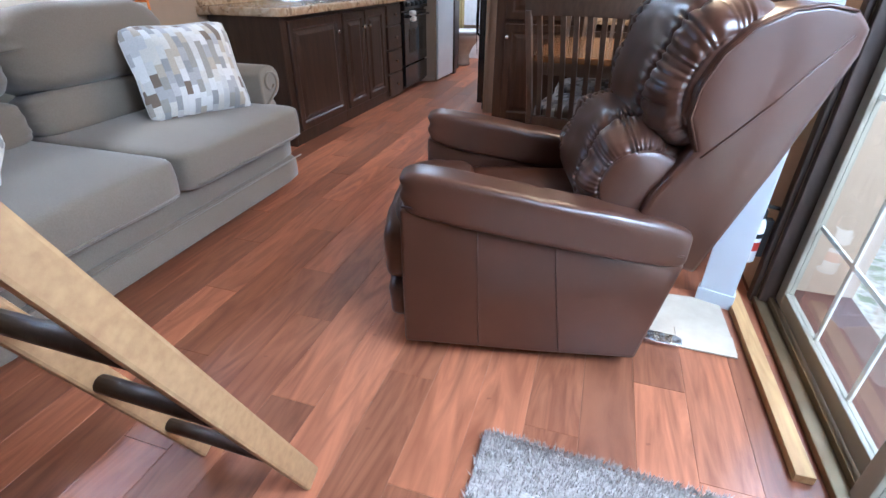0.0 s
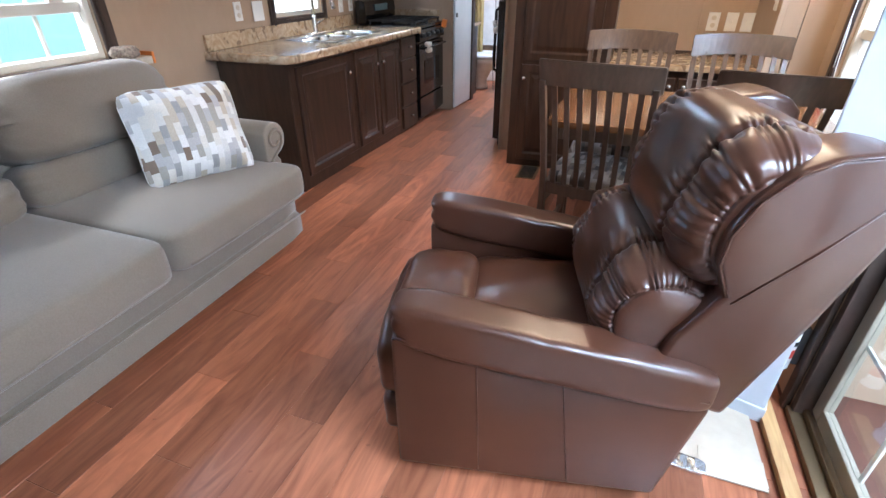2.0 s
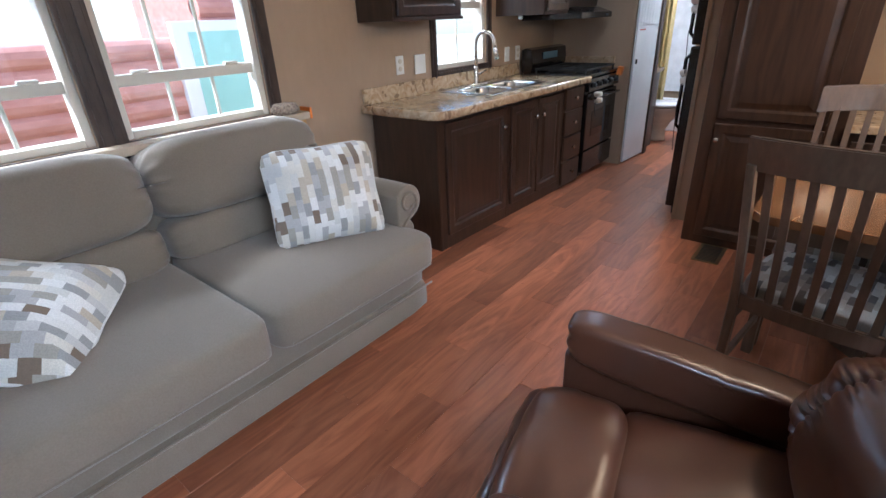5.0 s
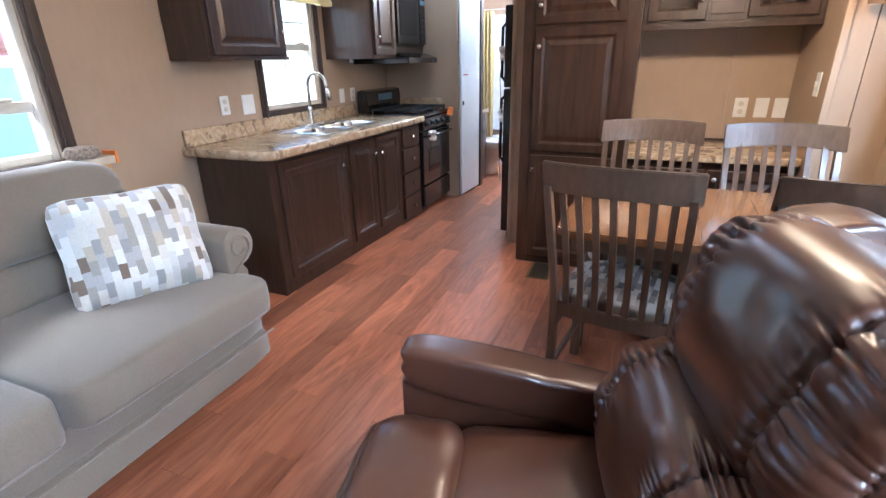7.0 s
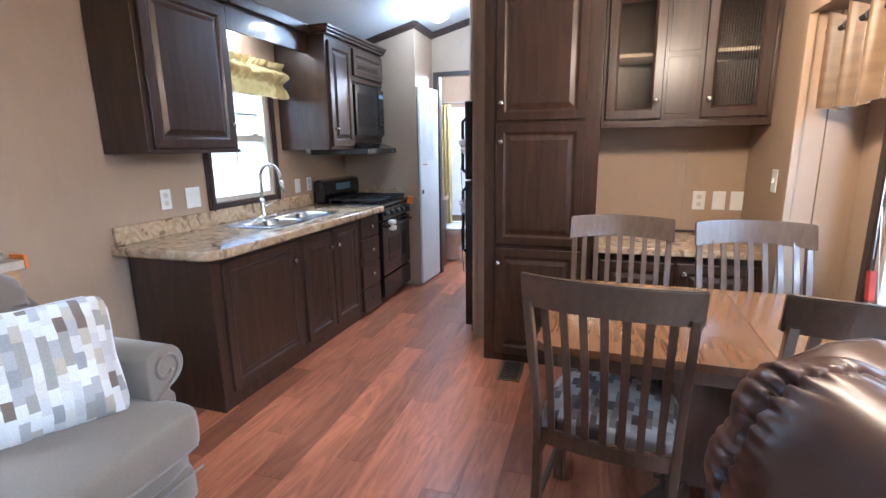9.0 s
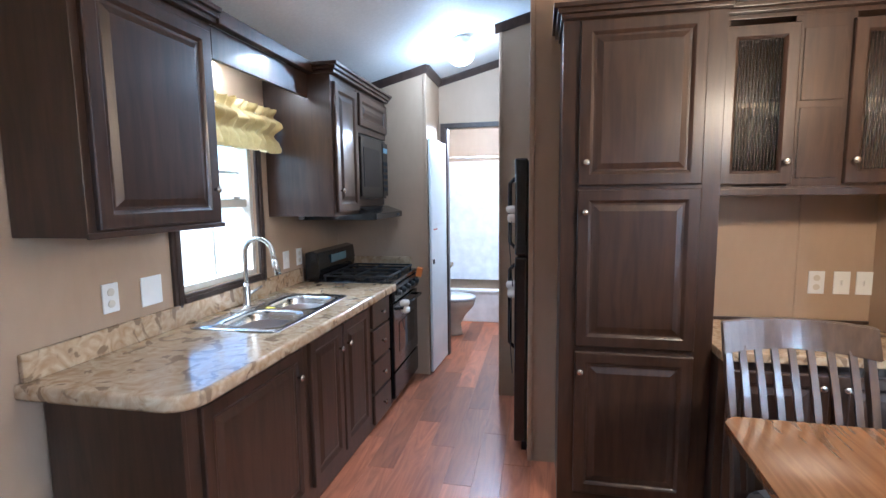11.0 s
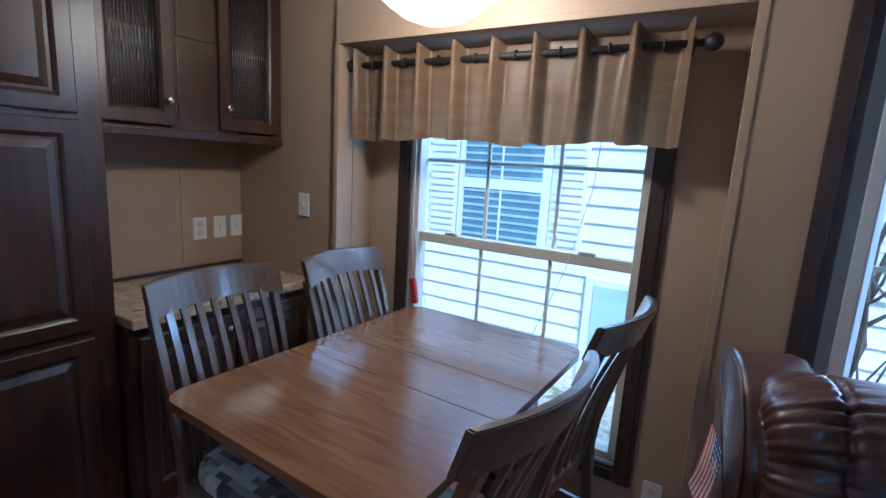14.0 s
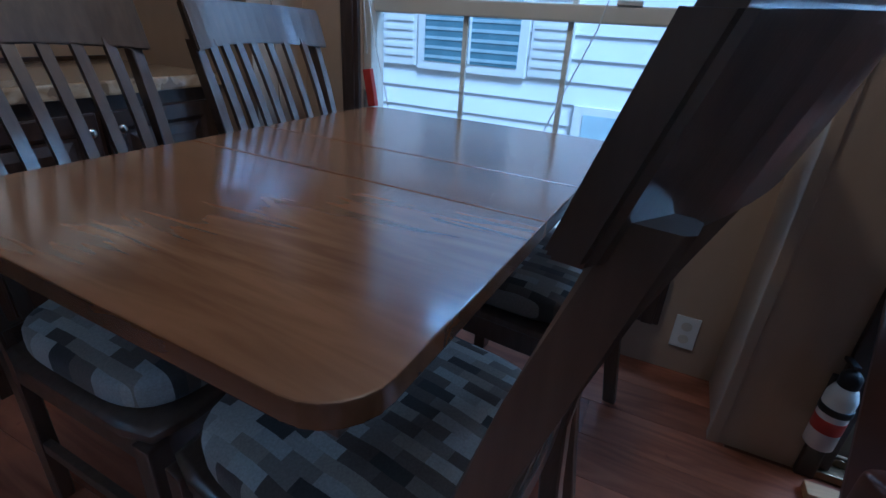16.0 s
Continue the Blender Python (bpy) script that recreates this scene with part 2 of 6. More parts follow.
VALANCE = material("bronze_satin_valance", (0.22, 0.135, 0.065), 0.38, second=(0.17, 0.10, 0.048), scale=5, stretch=(1, 1, 6), sheen=0.3, bump=0.1, bump_scale=300)


def thin(m, amount):
    """Thin cloth: part of the light that falls on the far side comes through."""
    n, l = m.node_tree.nodes, m.node_tree.links
    b = n["Principled BSDF"]
    tr, mix = n.new("ShaderNodeBsdfTranslucent"), n.new("ShaderNodeMixShader")
    l.new(b.inputs["Base Color"].links[0].from_socket, tr.inputs["Color"])
    mix.inputs[0].default_value = amount
    l.new(b.outputs[0], mix.inputs[1])
    l.new(tr.outputs[0], mix.inputs[2])
    l.new(mix.outputs[0], n["Material Output"].inputs["Surface"])


thin(VALANCE, 0.3)
GOLDCLOTH = material("gold_ruffled_cloth", (0.56, 0.45, 0.20), 0.7, second=(0.46, 0.36, 0.15), scale=20, sheen=0.2, bump=0.15, bump_scale=300)
thin(GOLDCLOTH, 0.25)
ORANGE = material("orange_tag", (0.85, 0.25, 0.04), 0.6)
YELLOW = material("yellow_sticker", (0.85, 0.72, 0.06), 0.5)
RED = material("red_plastic", (0.45, 0.04, 0.025), 0.45)
REDCLOTH = material("red_stripe_cloth", (0.62, 0.10, 0.09), 0.85)
WHITECLOTH = material("white_stripe_cloth", (0.75, 0.73, 0.70), 0.85)
BLUECLOTH = material("navy_cloth", (0.07, 0.12, 0.36), 0.85)
FOAM = material("white_foam_wrap", (0.70, 0.66, 0.60), 0.8, bump=0.3, bump_scale=80)
PORCELAIN = material("cream_porcelain", (0.70, 0.64, 0.55), 0.15, coat=0.5)
TUBWHITE = material("white_acrylic", (0.80, 0.81, 0.82), 0.2)
SHELLWOOD = material("hutch_interior", (0.42, 0.35, 0.27), 0.6)
PLASTIC = material("clear_plastic_wrap", (0.6, 0.58, 0.55), 0.25, bump=0.9, bump_scale=50)
BRASSVENT = material("bronze_vent_metal", (0.22, 0.15, 0.08), 0.4, 0.7)
GLASS = clear_glass("window_glass", (0.97, 1.0, 0.99))
RIBBED = clear_glass("ribbed_glass", (0.92, 0.90, 0.86), 0.14, 24.0)
OPAL = glow("opal_glass_lit", (1.0, 0.86, 0.62), 1.6)
OPALCOOL = glow("opal_glass_cool", (0.9, 0.97, 1.0), 3.0)
TUBE = glow("fluorescent_tube", (1.0, 0.97, 0.88), 3.0)
PATCHES = [(0.62, 0.60, 0.56), (0.36, 0.33, 0.28), (0.70, 0.68, 0.64), (0.56, 0.54, 0.52), (0.66, 0.62, 0.55), (0.19, 0.135, 0.095), (0.44, 0.42, 0.41), (0.50, 0.43, 0.33), (0.74, 0.72, 0.69), (0.33, 0.32, 0.31)]
PILLOWCLOTH = patchwork("patchwork_print_cloth", 1, 2, 0.058, PATCHES, tall=0.5)
SEATPATCHES = [(0.34, 0.31, 0.27), (0.13, 0.10, 0.075), (0.44, 0.41, 0.36), (0.05, 0.042, 0.036), (0.28, 0.24, 0.19), (0.09, 0.068, 0.05), (0.38, 0.36, 0.33), (0.20, 0.17, 0.14)]
SEATCLOTH = patchwork("patchwork_seat_cloth", 0, 1, 0.058, SEATPATCHES, tall=0.36)


# ---- mesh helpers ----
def link_mesh(name, bm, mat, smooth=False):
    me = bpy.data.meshes.new(name)
    bm.normal_update()
    bm.to_mesh(me)
    bm.free()
    me.materials.append(mat)
    if smooth:
        for p in me.polygons:
            p.use_smooth = True
    return new(name, me)


def part(name, bm, mat, parent, label="", smooth=False):
    ob = link_mesh(name, bm, mat, smooth)
    ob.parent = parent
    if label:
        ob["label"] = label
    return ob


def thing(name, label, category, x=0, y=0, z=0, rz=0, group="", kind=""):
    ob = new(name)
    ob.matrix_world = pose(x, y, z, 0, 0, rz)
    return tagged(ob, label, category, group, kind)


def add_box(bm, x0, x1, y0, y1, z0, z1, bevel=0.0, m=None):
    r = bmesh.ops.create_cube(bm, size=1.0)
    vs = r["verts"]
    for v in vs:
        v.co = Vector(((x0 + x1) / 2 + v.co.x * (x1 - x0), (y0 + y1) / 2 + v.co.y * (y1 - y0), (z0 + z1) / 2 + v.co.z * (z1 - z0)))
    if bevel:
        es = list({e for v in vs for e in v.link_edges})
        out = bmesh.ops.bevel(bm, geom=es, offset=bevel, segments=2, profile=0.6, affect='EDGES', clamp_overlap=True)
        vs = list({v for f in out["faces"] for v in f.verts} | {v for v in vs if v.is_valid})
    if m is not None:
        bmesh.ops.transform(bm, matrix=m, verts=vs)
    return vs


def box_bm(*args, bevel=0.003, m=None):
    bm = bmesh.new()
    add_box(bm, *args, bevel=bevel, m=m)
    return bm


def add_tube(bm, pts, r, seg=10, flat=1.0, closed_ends=True):
    """Round bar along a list of points; r is one radius or one for each point."""
    pts = [Vector(p) for p in pts]
    rs = r if isinstance(r, (list, tuple)) else [r] * len(pts)
    rings = []
    side = None
    for i, p in enumerate(pts):
        d = (pts[min(i + 1, len(pts) - 1)] - pts[max(i - 1, 0)]).normalized()
        if side is None:
            side = d.cross(Vector((0, 0, 1)) if abs(d.z) < 0.9 else Vector((1, 0, 0))).normalized()
        side = (side - d * side.dot(d)).normalized()
        up = d.cross(side)
        rings.append([bm.verts.new(p + (side * math.cos(a) + up * math.sin(a) * flat) * rs[i]) for a in [2 * math.pi * k / seg for k in range(seg)]])
    for a, b in zip(rings, rings[1:]):
        for k in range(seg):
            bm.faces.new((a[k], a[(k + 1) % seg], b[(k + 1) % seg], b[k]))
    if closed_ends:
        bm.faces.new(rings[0][::-1])
        bm.faces.new(rings[-1])


def tube_bm(pts, r, seg=10, flat=1.0):
    bm = bmesh.new()
    add_tube(bm, pts, r, seg, flat)
    return bm


def add_lathe(bm, profile, seg=24, m=None):
    """Turned shape from (radius, height) pairs about z."""
    rings = []
    made = []
    for r, z in profile:
        ring = [bm.verts.new((r * math.cos(2 * math.pi * k / seg), r * math.sin(2 * math.pi * k / seg), z)) for k in range(seg)]
        rings.append(ring)
        made += ring
    for a, b in zip(rings, rings[1:]):
        for k in range(seg):
            bm.faces.new((a[k], a[(k + 1) % seg], b[(k + 1) % seg], b[k]))
    bm.faces.new(rings[0][::-1])
    bm.faces.new(rings[-1])
    if m is not None:
        bmesh.ops.transform(bm, matrix=m, verts=made)


def lathe_bm(profile, seg=24, m=None):
    bm = bmesh.new()
    add_lathe(bm, profile, seg, m)
    return bm


def add_puff(bm, c, h, k=5.0, n=12, m=None, shape=None):
    """Stuffed block: a fine cube drawn onto a rounded solid of half sizes h round c. shape(q, p) may move each point."""
    grid = {}
    made = []

    def vert(q):
        key = tuple(round(a * 1000) for a in q)
        if key not in grid:
            s = sum(abs(a) ** k for a in q) ** (1 / k)
            u = Vector([a / s for a in q])
            p = Vector((u.x * h[0], u.y * h[1], u.z * h[2]))
            if shape:
                p = shape(u, p)
            v = bm.verts.new(p + Vector(c))
            grid[key] = v
            made.append(v)
        return grid[key]

    for ax in range(3):
        for sgn in (-1, 1):
            for i in range(n):
                for j in range(n):
                    quad = []
                    for di, dj in ((0, 0), (1, 0), (1, 1), (0, 1)):
                        a, b = math.tan((2 * (i + di) / n - 1) * math.pi / 4), math.tan((2 * (j + dj) / n - 1) * math.pi / 4)
                        q = [0, 0, 0]
                        q[ax], q[(ax + 1) % 3], q[(ax + 2) % 3] = sgn, a, b
                        quad.append(vert(q))
                    bm.faces.new(quad if sgn > 0 else quad[::-1])
    if m is not None:
        bmesh.ops.transform(bm, matrix=m, verts=made)
    return made


def puff_bm(c, h, k=5.0, n=12, m=None, shape=None):
    bm = bmesh.new()
    add_puff(bm, c, h, k, n, m, shape)
    return bm


def add_prism(bm, outline, axis, a, b):
    """Closed outline in the two other axes, drawn out along axis from a to b."""
    def at(u, v, w):
        return {"x": (w, u, v), "y": (u, w, v), "z": (u, v, w)}[axis]
    lo = [bm.verts.new(at(u, v, a)) for u, v in outline]
    hi = [bm.verts.new(at(u, v, b)) for u, v in outline]
    n = len(outline)
    bm.faces.new(lo)
    bm.faces.new(hi[::-1])
    for i in range(n):
        bm.faces.new((lo[i], hi[i], hi[(i + 1) % n], lo[(i + 1) % n]))
    bmesh.ops.recalc_face_normals(bm, faces=bm.faces[:])


def prism_bm(outline, axis, a, b, bevel=0.0):
    bm = bmesh.new()
    add_prism(bm, outline, axis, a, b)
    if bevel:
        bmesh.ops.bevel(bm, geom=bm.edges[:], offset=bevel, segments=2, profile=0.6, affect='EDGES', clamp_overlap=True)
    return bm


def wall(name, axis, a, b, u0, u1, z0, z1, holes=(), mat=None, label="taupe panelled wall"):
    """Wall slab from a to b across its axis, with openings (u0, u1, z0, z1) that go through it."""
    us = sorted({u0, u1, *[h[0] for h in holes], *[h[1] for h in holes]})
    zs = sorted({z0, z1, *[h[2] for h in holes], *[h[3] for h in holes]})

    def solid(i, j):
        if not (0 <= i < len(us) - 1 and 0 <= j < len(zs) - 1):
            return False
        u, z = (us[i] + us[i + 1]) / 2, (zs[j] + zs[j + 1]) / 2
        return not any(h[0] < u < h[1] and h[2] < z < h[3] for h in holes)
    bm = bmesh.new()
    grid = {}

    def v(w, u, z):
        key = (w, u, z)
        if key not in grid:
            grid[key] = bm.verts.new((w, u, z) if axis == "x" else (u, w, z))
        return grid[key]
    for i in range(len(us) - 1):
        for j in range(len(zs) - 1):
            if not solid(i, j):
                continue
            p, q, r, s = us[i], us[i + 1], zs[j], zs[j + 1]
            for w in (a, b):
                bm.faces.new((v(w, p, r), v(w, q, r), v(w, q, s), v(w, p, s)))
            for di, dj, e in ((-1, 0, ((p, r), (p, s))), (1, 0, ((q, r), (q, s))), (0, -1, ((p, r), (q, r))), (0, 1, ((p, s), (q, s)))):
                if not solid(i + di, j + dj):
                    bm.faces.new((v(a, *e[0]), v(b, *e[0]), v(b, *e[1]), v(a, *e[1])))
    bmesh.ops.recalc_face_normals(bm, faces=bm.faces[:])
    return tagged(link_mesh(name, bm, mat or WALL), label, "wall", kind="structure")


# ---- the large structure ----
XL, XR, XB = -1.655, 1.70, 1.985      # left wall, right wall, bay wall (inner faces)
Y0, Y1 = -0.9, 8.75
T = 0.10


def ceiling_height(x):
    return 2.78 - 0.26 * abs(x)


floor_base = tagged(link_mesh("floor", box_bm(XL - T, XB + T, Y0 - T, Y1, -0.12, -0.004, bevel=0), SUBFLOOR), "red-brown wood-look vinyl plank floor", "floor", kind="structure")
bm = bmesh.new()
for s in (-1, 1):
    add_prism(bm, [(0, 2.78), (s * 2.2, ceiling_height(2.2)), (s * 2.2, ceiling_height(2.2) + 0.12), (0, 2.90)], "y", Y0 - T, Y1 + T)
tagged(link_mesh("ceiling", bm, CEIL), "white textured vaulted ceiling", "ceiling", kind="structure")

LIVING = [(2.07, 2.80, 0.97, 1.95), (1.22, 1.95, 0.97, 1.95)]
KITCHEN = (4.24, 4.90, 1.06, 2.02)
DINING = (2.92, 4.04, 0.24, 1.88)
BAY = 2.645                            # near edge of the window bay
SLIDER = (0.55, 2.40, 0.0, 2.06)
wall("wall_left", "x", XL - T, XL, Y0, Y1, 0, 2.45, LIVING + [KITCHEN])
wall("wall_right_living", "x", XR, XR + T, Y0, BAY, 0, 2.45, [SLIDER])
wall("wall_right_kitchen", "x", XR + 0.025, XR + 0.025 + T, 4.30, Y1, 0, 2.45)
wall("wall_bay", "x", XB, XB + T, BAY - T, 4.30 + T, 0, 2.1, [DINING])
wall("wall_bay_near_side", "y", BAY - T, BAY, XR + T, XB, 0, 2.1)
wall("wall_bay_far_side", "y", 4.30, 4.30 + T, XR + 0.13, XB, 0, 2.1)
wall("wall_bay_header", "x", XR, XR + T, BAY, 4.30, 1.99, 2.45)
wall("ceiling_bay", "y", BAY, 4.30, XR + T, XB, 1.99, 2.1, label="taupe panelled ceiling of the window bay")
wall("wall_front", "y", Y0 - T, Y0, XL - T, XR + T, 0, 2.85)
wall("wall_back", "y", Y1, Y1 + T, XL - T, XR + T, 0, 2.85)
wall("wall_hutch", "y", 5.05, 5.13, 0.62, XR + 0.03, 0, 2.78)
wall("wall_fridge_near", "y", 4.90, 4.97, 0.0, 0.80, 0, 2.78)
wall("wall_fridge_far", "y", 5.78, 5.86, -0.235, 0.80, 0, 2.78)
wall("wall_hall_right", "x", -0.235, -0.16, 5.86, 6.62, 0, 2.78)
wall("wall_furnace_front", "y", 6.10, 6.16, XL, -0.86, 0, 2.62)
wall("wall_furnace_side", "x", -0.92, -0.86, 6.16, 6.62, 0, 2.62)
wall("wall_bath", "y", 6.62, 6.70, XL, XR, 0, 2.80, [(-0.80, -0.17, 0.0, 2.13)])

# dark cove moulding where walls meet the ceiling
def moulding(name, x0, y0, x1, y1, nx, ny, z0=None, z1=None):
    bm = bmesh.new()
    ends = []
    for x, y, z in ((x0, y0, z0), (x1, y1, z1)):
        zc = ceiling_height(x) if z is None else z
        ends.append([bm.verts.new(p) for p in ((x, y, zc - 0.058), (x + nx * 0.012, y + ny * 0.012, zc - 0.058), (x + nx * 0.04, y + ny * 0.04, zc - 0.012 - 0.26 * abs(nx) * 0.04), (x + nx * 0.04, y + ny * 0.04, zc), (x, y, zc))])
    a, b = ends
    bm.faces.new(a)
    bm.faces.new(b[::-1])
    for i in range(5):
        bm.faces.new((a[i], b[i], b[(i + 1) % 5], a[(i + 1) % 5]))
    bmesh.ops.recalc_face_normals(bm, faces=bm.faces[:])
    return tagged(link_mesh(name, bm, TRIM), "dark brown cove moulding along the ceiling", "trim", kind="structure")


moulding("trim_furnace_front", XL, 6.10, -0.84, 6.10, 0, -1)
moulding("trim_furnace_side", -0.86, 6.08, -0.86, 6.62, 1, 0)
moulding("trim_bath", -0.86, 6.62, 0.0, 6.62, 0, -1)
moulding("trim_fridge_far", -0.27, 5.78, 0.0, 5.78, 0, -1)
moulding("trim_left", XL, Y0, XL, 6.1, 1, 0)
moulding("trim_right", XR, Y0, XR, 2.61, -1, 0)
moulding("trim_right_kitchen", XR + 0.02, 2.61, XR + 0.02, 5.05, -1, 0)


def strip(name, x0, x1, y0, y1, z0, z1, mat, label, bevel=0.004):
    return tagged(link_mesh(name, box_bm(x0, x1, y0, y1, z0, z1, bevel=bevel), mat), label, "trim", kind="structure")


# corner beads of the bay and thin battens over panel joints
strip("trim_bay_far", XR - 0.004, XR + 0.03, 4.278, 4.304, 0, 1.99, WALL, "taupe corner bead of the window bay")
strip("trim_bay_near", XR - 0.006, XR + 0.03, BAY - 0.018, BAY + 0.012, 0, 1.99, WALL, "taupe corner bead of the window bay")
strip("trim_bay_top", XR - 0.006, XR + 0.03, 2.61, 4.29, 1.978, 2.004, WALL, "taupe corner bead of the window bay")
strip("trim_hutch_joint", 1.374, 1.388, 5.045, 5.052, 0.84, 1.55, WALL, "taupe batten over a wall panel joint")
strip("trim_fridge_corner", -0.006, 0.022, 4.893, 4.915, 0, 2.77, WALL, "taupe corner bead beside the refrigerator")
strip("trim_furnace_corner", -0.878, -0.854, 6.093, 6.113, 0, 2.55, WALL, "taupe corner bead of the furnace closet")
strip("trim_hall_corner", -0.243, -0.22, 5.772, 5.795, 0, 2.72, WALL, "taupe corner bead in the hall")


# ---- windows ----
def window(name, label, x, side, y0, y1, z0, z1, sash, cols, rows_up, casing=0.07):
    """Single-hung vinyl window in a wall across x; side is +1 where the room lies towards +x."""
    w = thing(name, label, "window", x, 0, 0, 0, kind="structure")
    s = side
    d = -s * T

    def bar(nm, ya, yb, za, zb, xa, xb, mat, bevel=0.003):
        return part(nm, box_bm(min(xa, xb), max(xa, xb), ya, yb, za, zb, bevel=bevel), mat, w)
    c = casing
    bm = bmesh.new()
    for ya, yb, za, zb in ((y0 - c, y0, z0 - c, z1 + c), (y1, y1 + c, z0 - c, z1 + c), (y0, y1, z1, z1 + c), (y0, y1, z0 - c, z0)):
        add_box(bm, min(0, s * 0.018), max(0, s * 0.018), ya, yb, za, zb, bevel=0.005)
        add_box(bm, min(0.012 * s, s * 0.024), max(0.012 * s, s * 0.024), ya + 0.018 * (yb - ya < c * 1.5), yb - 0.018 * (yb - ya < c * 1.5), za + 0.018 * (zb - za < c * 1.5), zb - 0.018 * (zb - za < c * 1.5), bevel=0.004)
    part("casing", bm, TRIM, w, "dark brown wood casing")
    f = 0.035
    for ya, yb, za, zb in ((y0, y0 + f, z0, z1), (y1 - f, y1, z0, z1), (y0 + f, y1 - f, z1 - f, z1), (y0 + f, y1 - f, z0, z0 + f)):
        bar("window_frame", ya, yb, za, zb, d * 0.15, d * 1.02, VINYL, 0.006)
    bar("sash_rail", y0 + f, y1 - f, sash - 0.028, sash + 0.022, d * 0.35, d * 0.8, VINYL, 0.006)
    for fr in (0.2, 0.8):
        yy = y0 + (y1 - y0) * fr
        bar("sash_lock", yy - 0.035, yy + 0.035, sash + 0.022, sash + 0.036, d * 0.3, d * 0.6, VINYL, 0.004)
    for za, zb, xp in ((z0 + f, sash - 0.028, d * 0.5), (sash + 0.022, z1 - f, d * 0.72)):
        g = bar("pane", y0 + f, y1 - f, za, zb, xp, xp + d * 0.04, GLASS, 0)
        g.visible_shadow = False
        for i in range(1, cols):
            yy = y0 + f + (y1 - y0 - 2 * f) * i / cols
            bar("muntin", yy - 0.009, yy + 0.009, za, zb, xp + d * 0.05, xp + d * 0.15, VINYL, 0.003)
    za, zb = sash + 0.022, z1 - f
    for i in range(1, rows_up):
        zz = za + (zb - za) * i / rows_up
        bar("muntin", y0 + f, y1 - f, zz - 0.009, zz + 0.009, d * 0.78, d * 0.86, VINYL, 0.003)
    return w


window("window_1", "single-hung living room window with dark casing", XL, 1, 2.07, 2.80, 0.97, 1.95, 1.22, 3, 2)
window("window_2", "single-hung living room window with dark casing", XL, 1, 1.22, 1.95, 0.97, 1.95, 1.22, 3, 2, casing=0.06)
window("window_3", "kitchen window over the sink with dark casing", XL, 1, *KITCHEN, 1.50, 2, 3, casing=0.06)
window("window_4", "tall dining window with dark casing and grilles", XB, -1, *DINING, 1.095, 3, 2, casing=0.075)


# ---- sliding glass door ----
def slider():
    d = thing("door_1", "sliding glass patio door with dark brown frame and grilles", "glass door", XR, 0, 0, kind="structure")
    a, b, top = SLIDER[0], SLIDER[1], SLIDER[3]
    for nm, ya, yb, za, zb in (("jamb_trim", b, b + 0.045, 0, top + 0.06), ("jamb_trim", a - 0.06, a, 0, top + 0.06), ("head_trim", a, b, top, top + 0.06)):
        part(nm, box_bm(-0.02, 0.0, ya, yb, za, zb, bevel=0.005), TRIM, d, "dark brown casing")
    part("track", box_bm(-0.012, T, a, b, 0.0, 0.026, bevel=0.004), BRASSVENT, d, "bronze door track")
    part("track_lip", box_bm(0.03, 0.045, a, b, 0.026, 0.05, bevel=0.003), BRASSVENT, d)
    for ya, yb, za, zb in ((b - 0.03, b, 0.026, top), (a, a + 0.03, 0.026, top), (a + 0.03, b - 0.03, top - 0.03, top)):
        part("door_frame", box_bm(0.0, T, ya, yb, za, zb, bevel=0.004), TRIM, d)
    for ya, yb, xa in ((1.475, b - 0.03, 0.05), (a + 0.03, 1.53, 0.005)):
        panel = part("door_panel", box_bm(xa, xa + 0.035, ya, ya + 0.055, 0.05, top - 0.03, bevel=0.005), SASH, d, "vinyl sash with glass, coloured darker as if backlit")
        for y2, y3, z2, z3 in ((yb - 0.055, yb, 0.05, top - 0.03), (ya + 0.055, yb - 0.055, 0.05, 0.11), (ya + 0.055, yb - 0.055, top - 0.09, top - 0.03)):
            part("stile" if z3 - z2 > 1 else "rail", box_bm(xa, xa + 0.035, y2, y3, z2, z3, bevel=0.005), SASH, panel)
        g = part("pane", box_bm(xa + 0.014, xa + 0.02, ya + 0.055, yb - 0.055, 0.11, top - 0.09, bevel=0), GLASS, panel)
        g.visible_shadow = False
        for i in (1, 2):
            yy = ya + 0.055 + (yb - ya - 0.11) * i / 3
            part("muntin", box_bm(xa + 0.022, xa + 0.03, yy - 0.008, yy + 0.008, 0.11, top - 0.09, bevel=0.002), VINYL, panel)
        for zz in (0.385, 0.815, 1.245, 1.675):
            part("muntin", box_bm(xa + 0.0225, xa + 0.0305, ya + 0.055, yb - 0.055, zz - 0.008, zz + 0.008, bevel=0.002), VINYL, panel)
    return d


slider()

# ---- outside ----
tagged(link_mesh("ground", box_bm(-60, 60, -60, 60, -0.6, -0.45, bevel=0), GRAVEL), "pale gravel and dry grass ground", "ground", kind="structure")


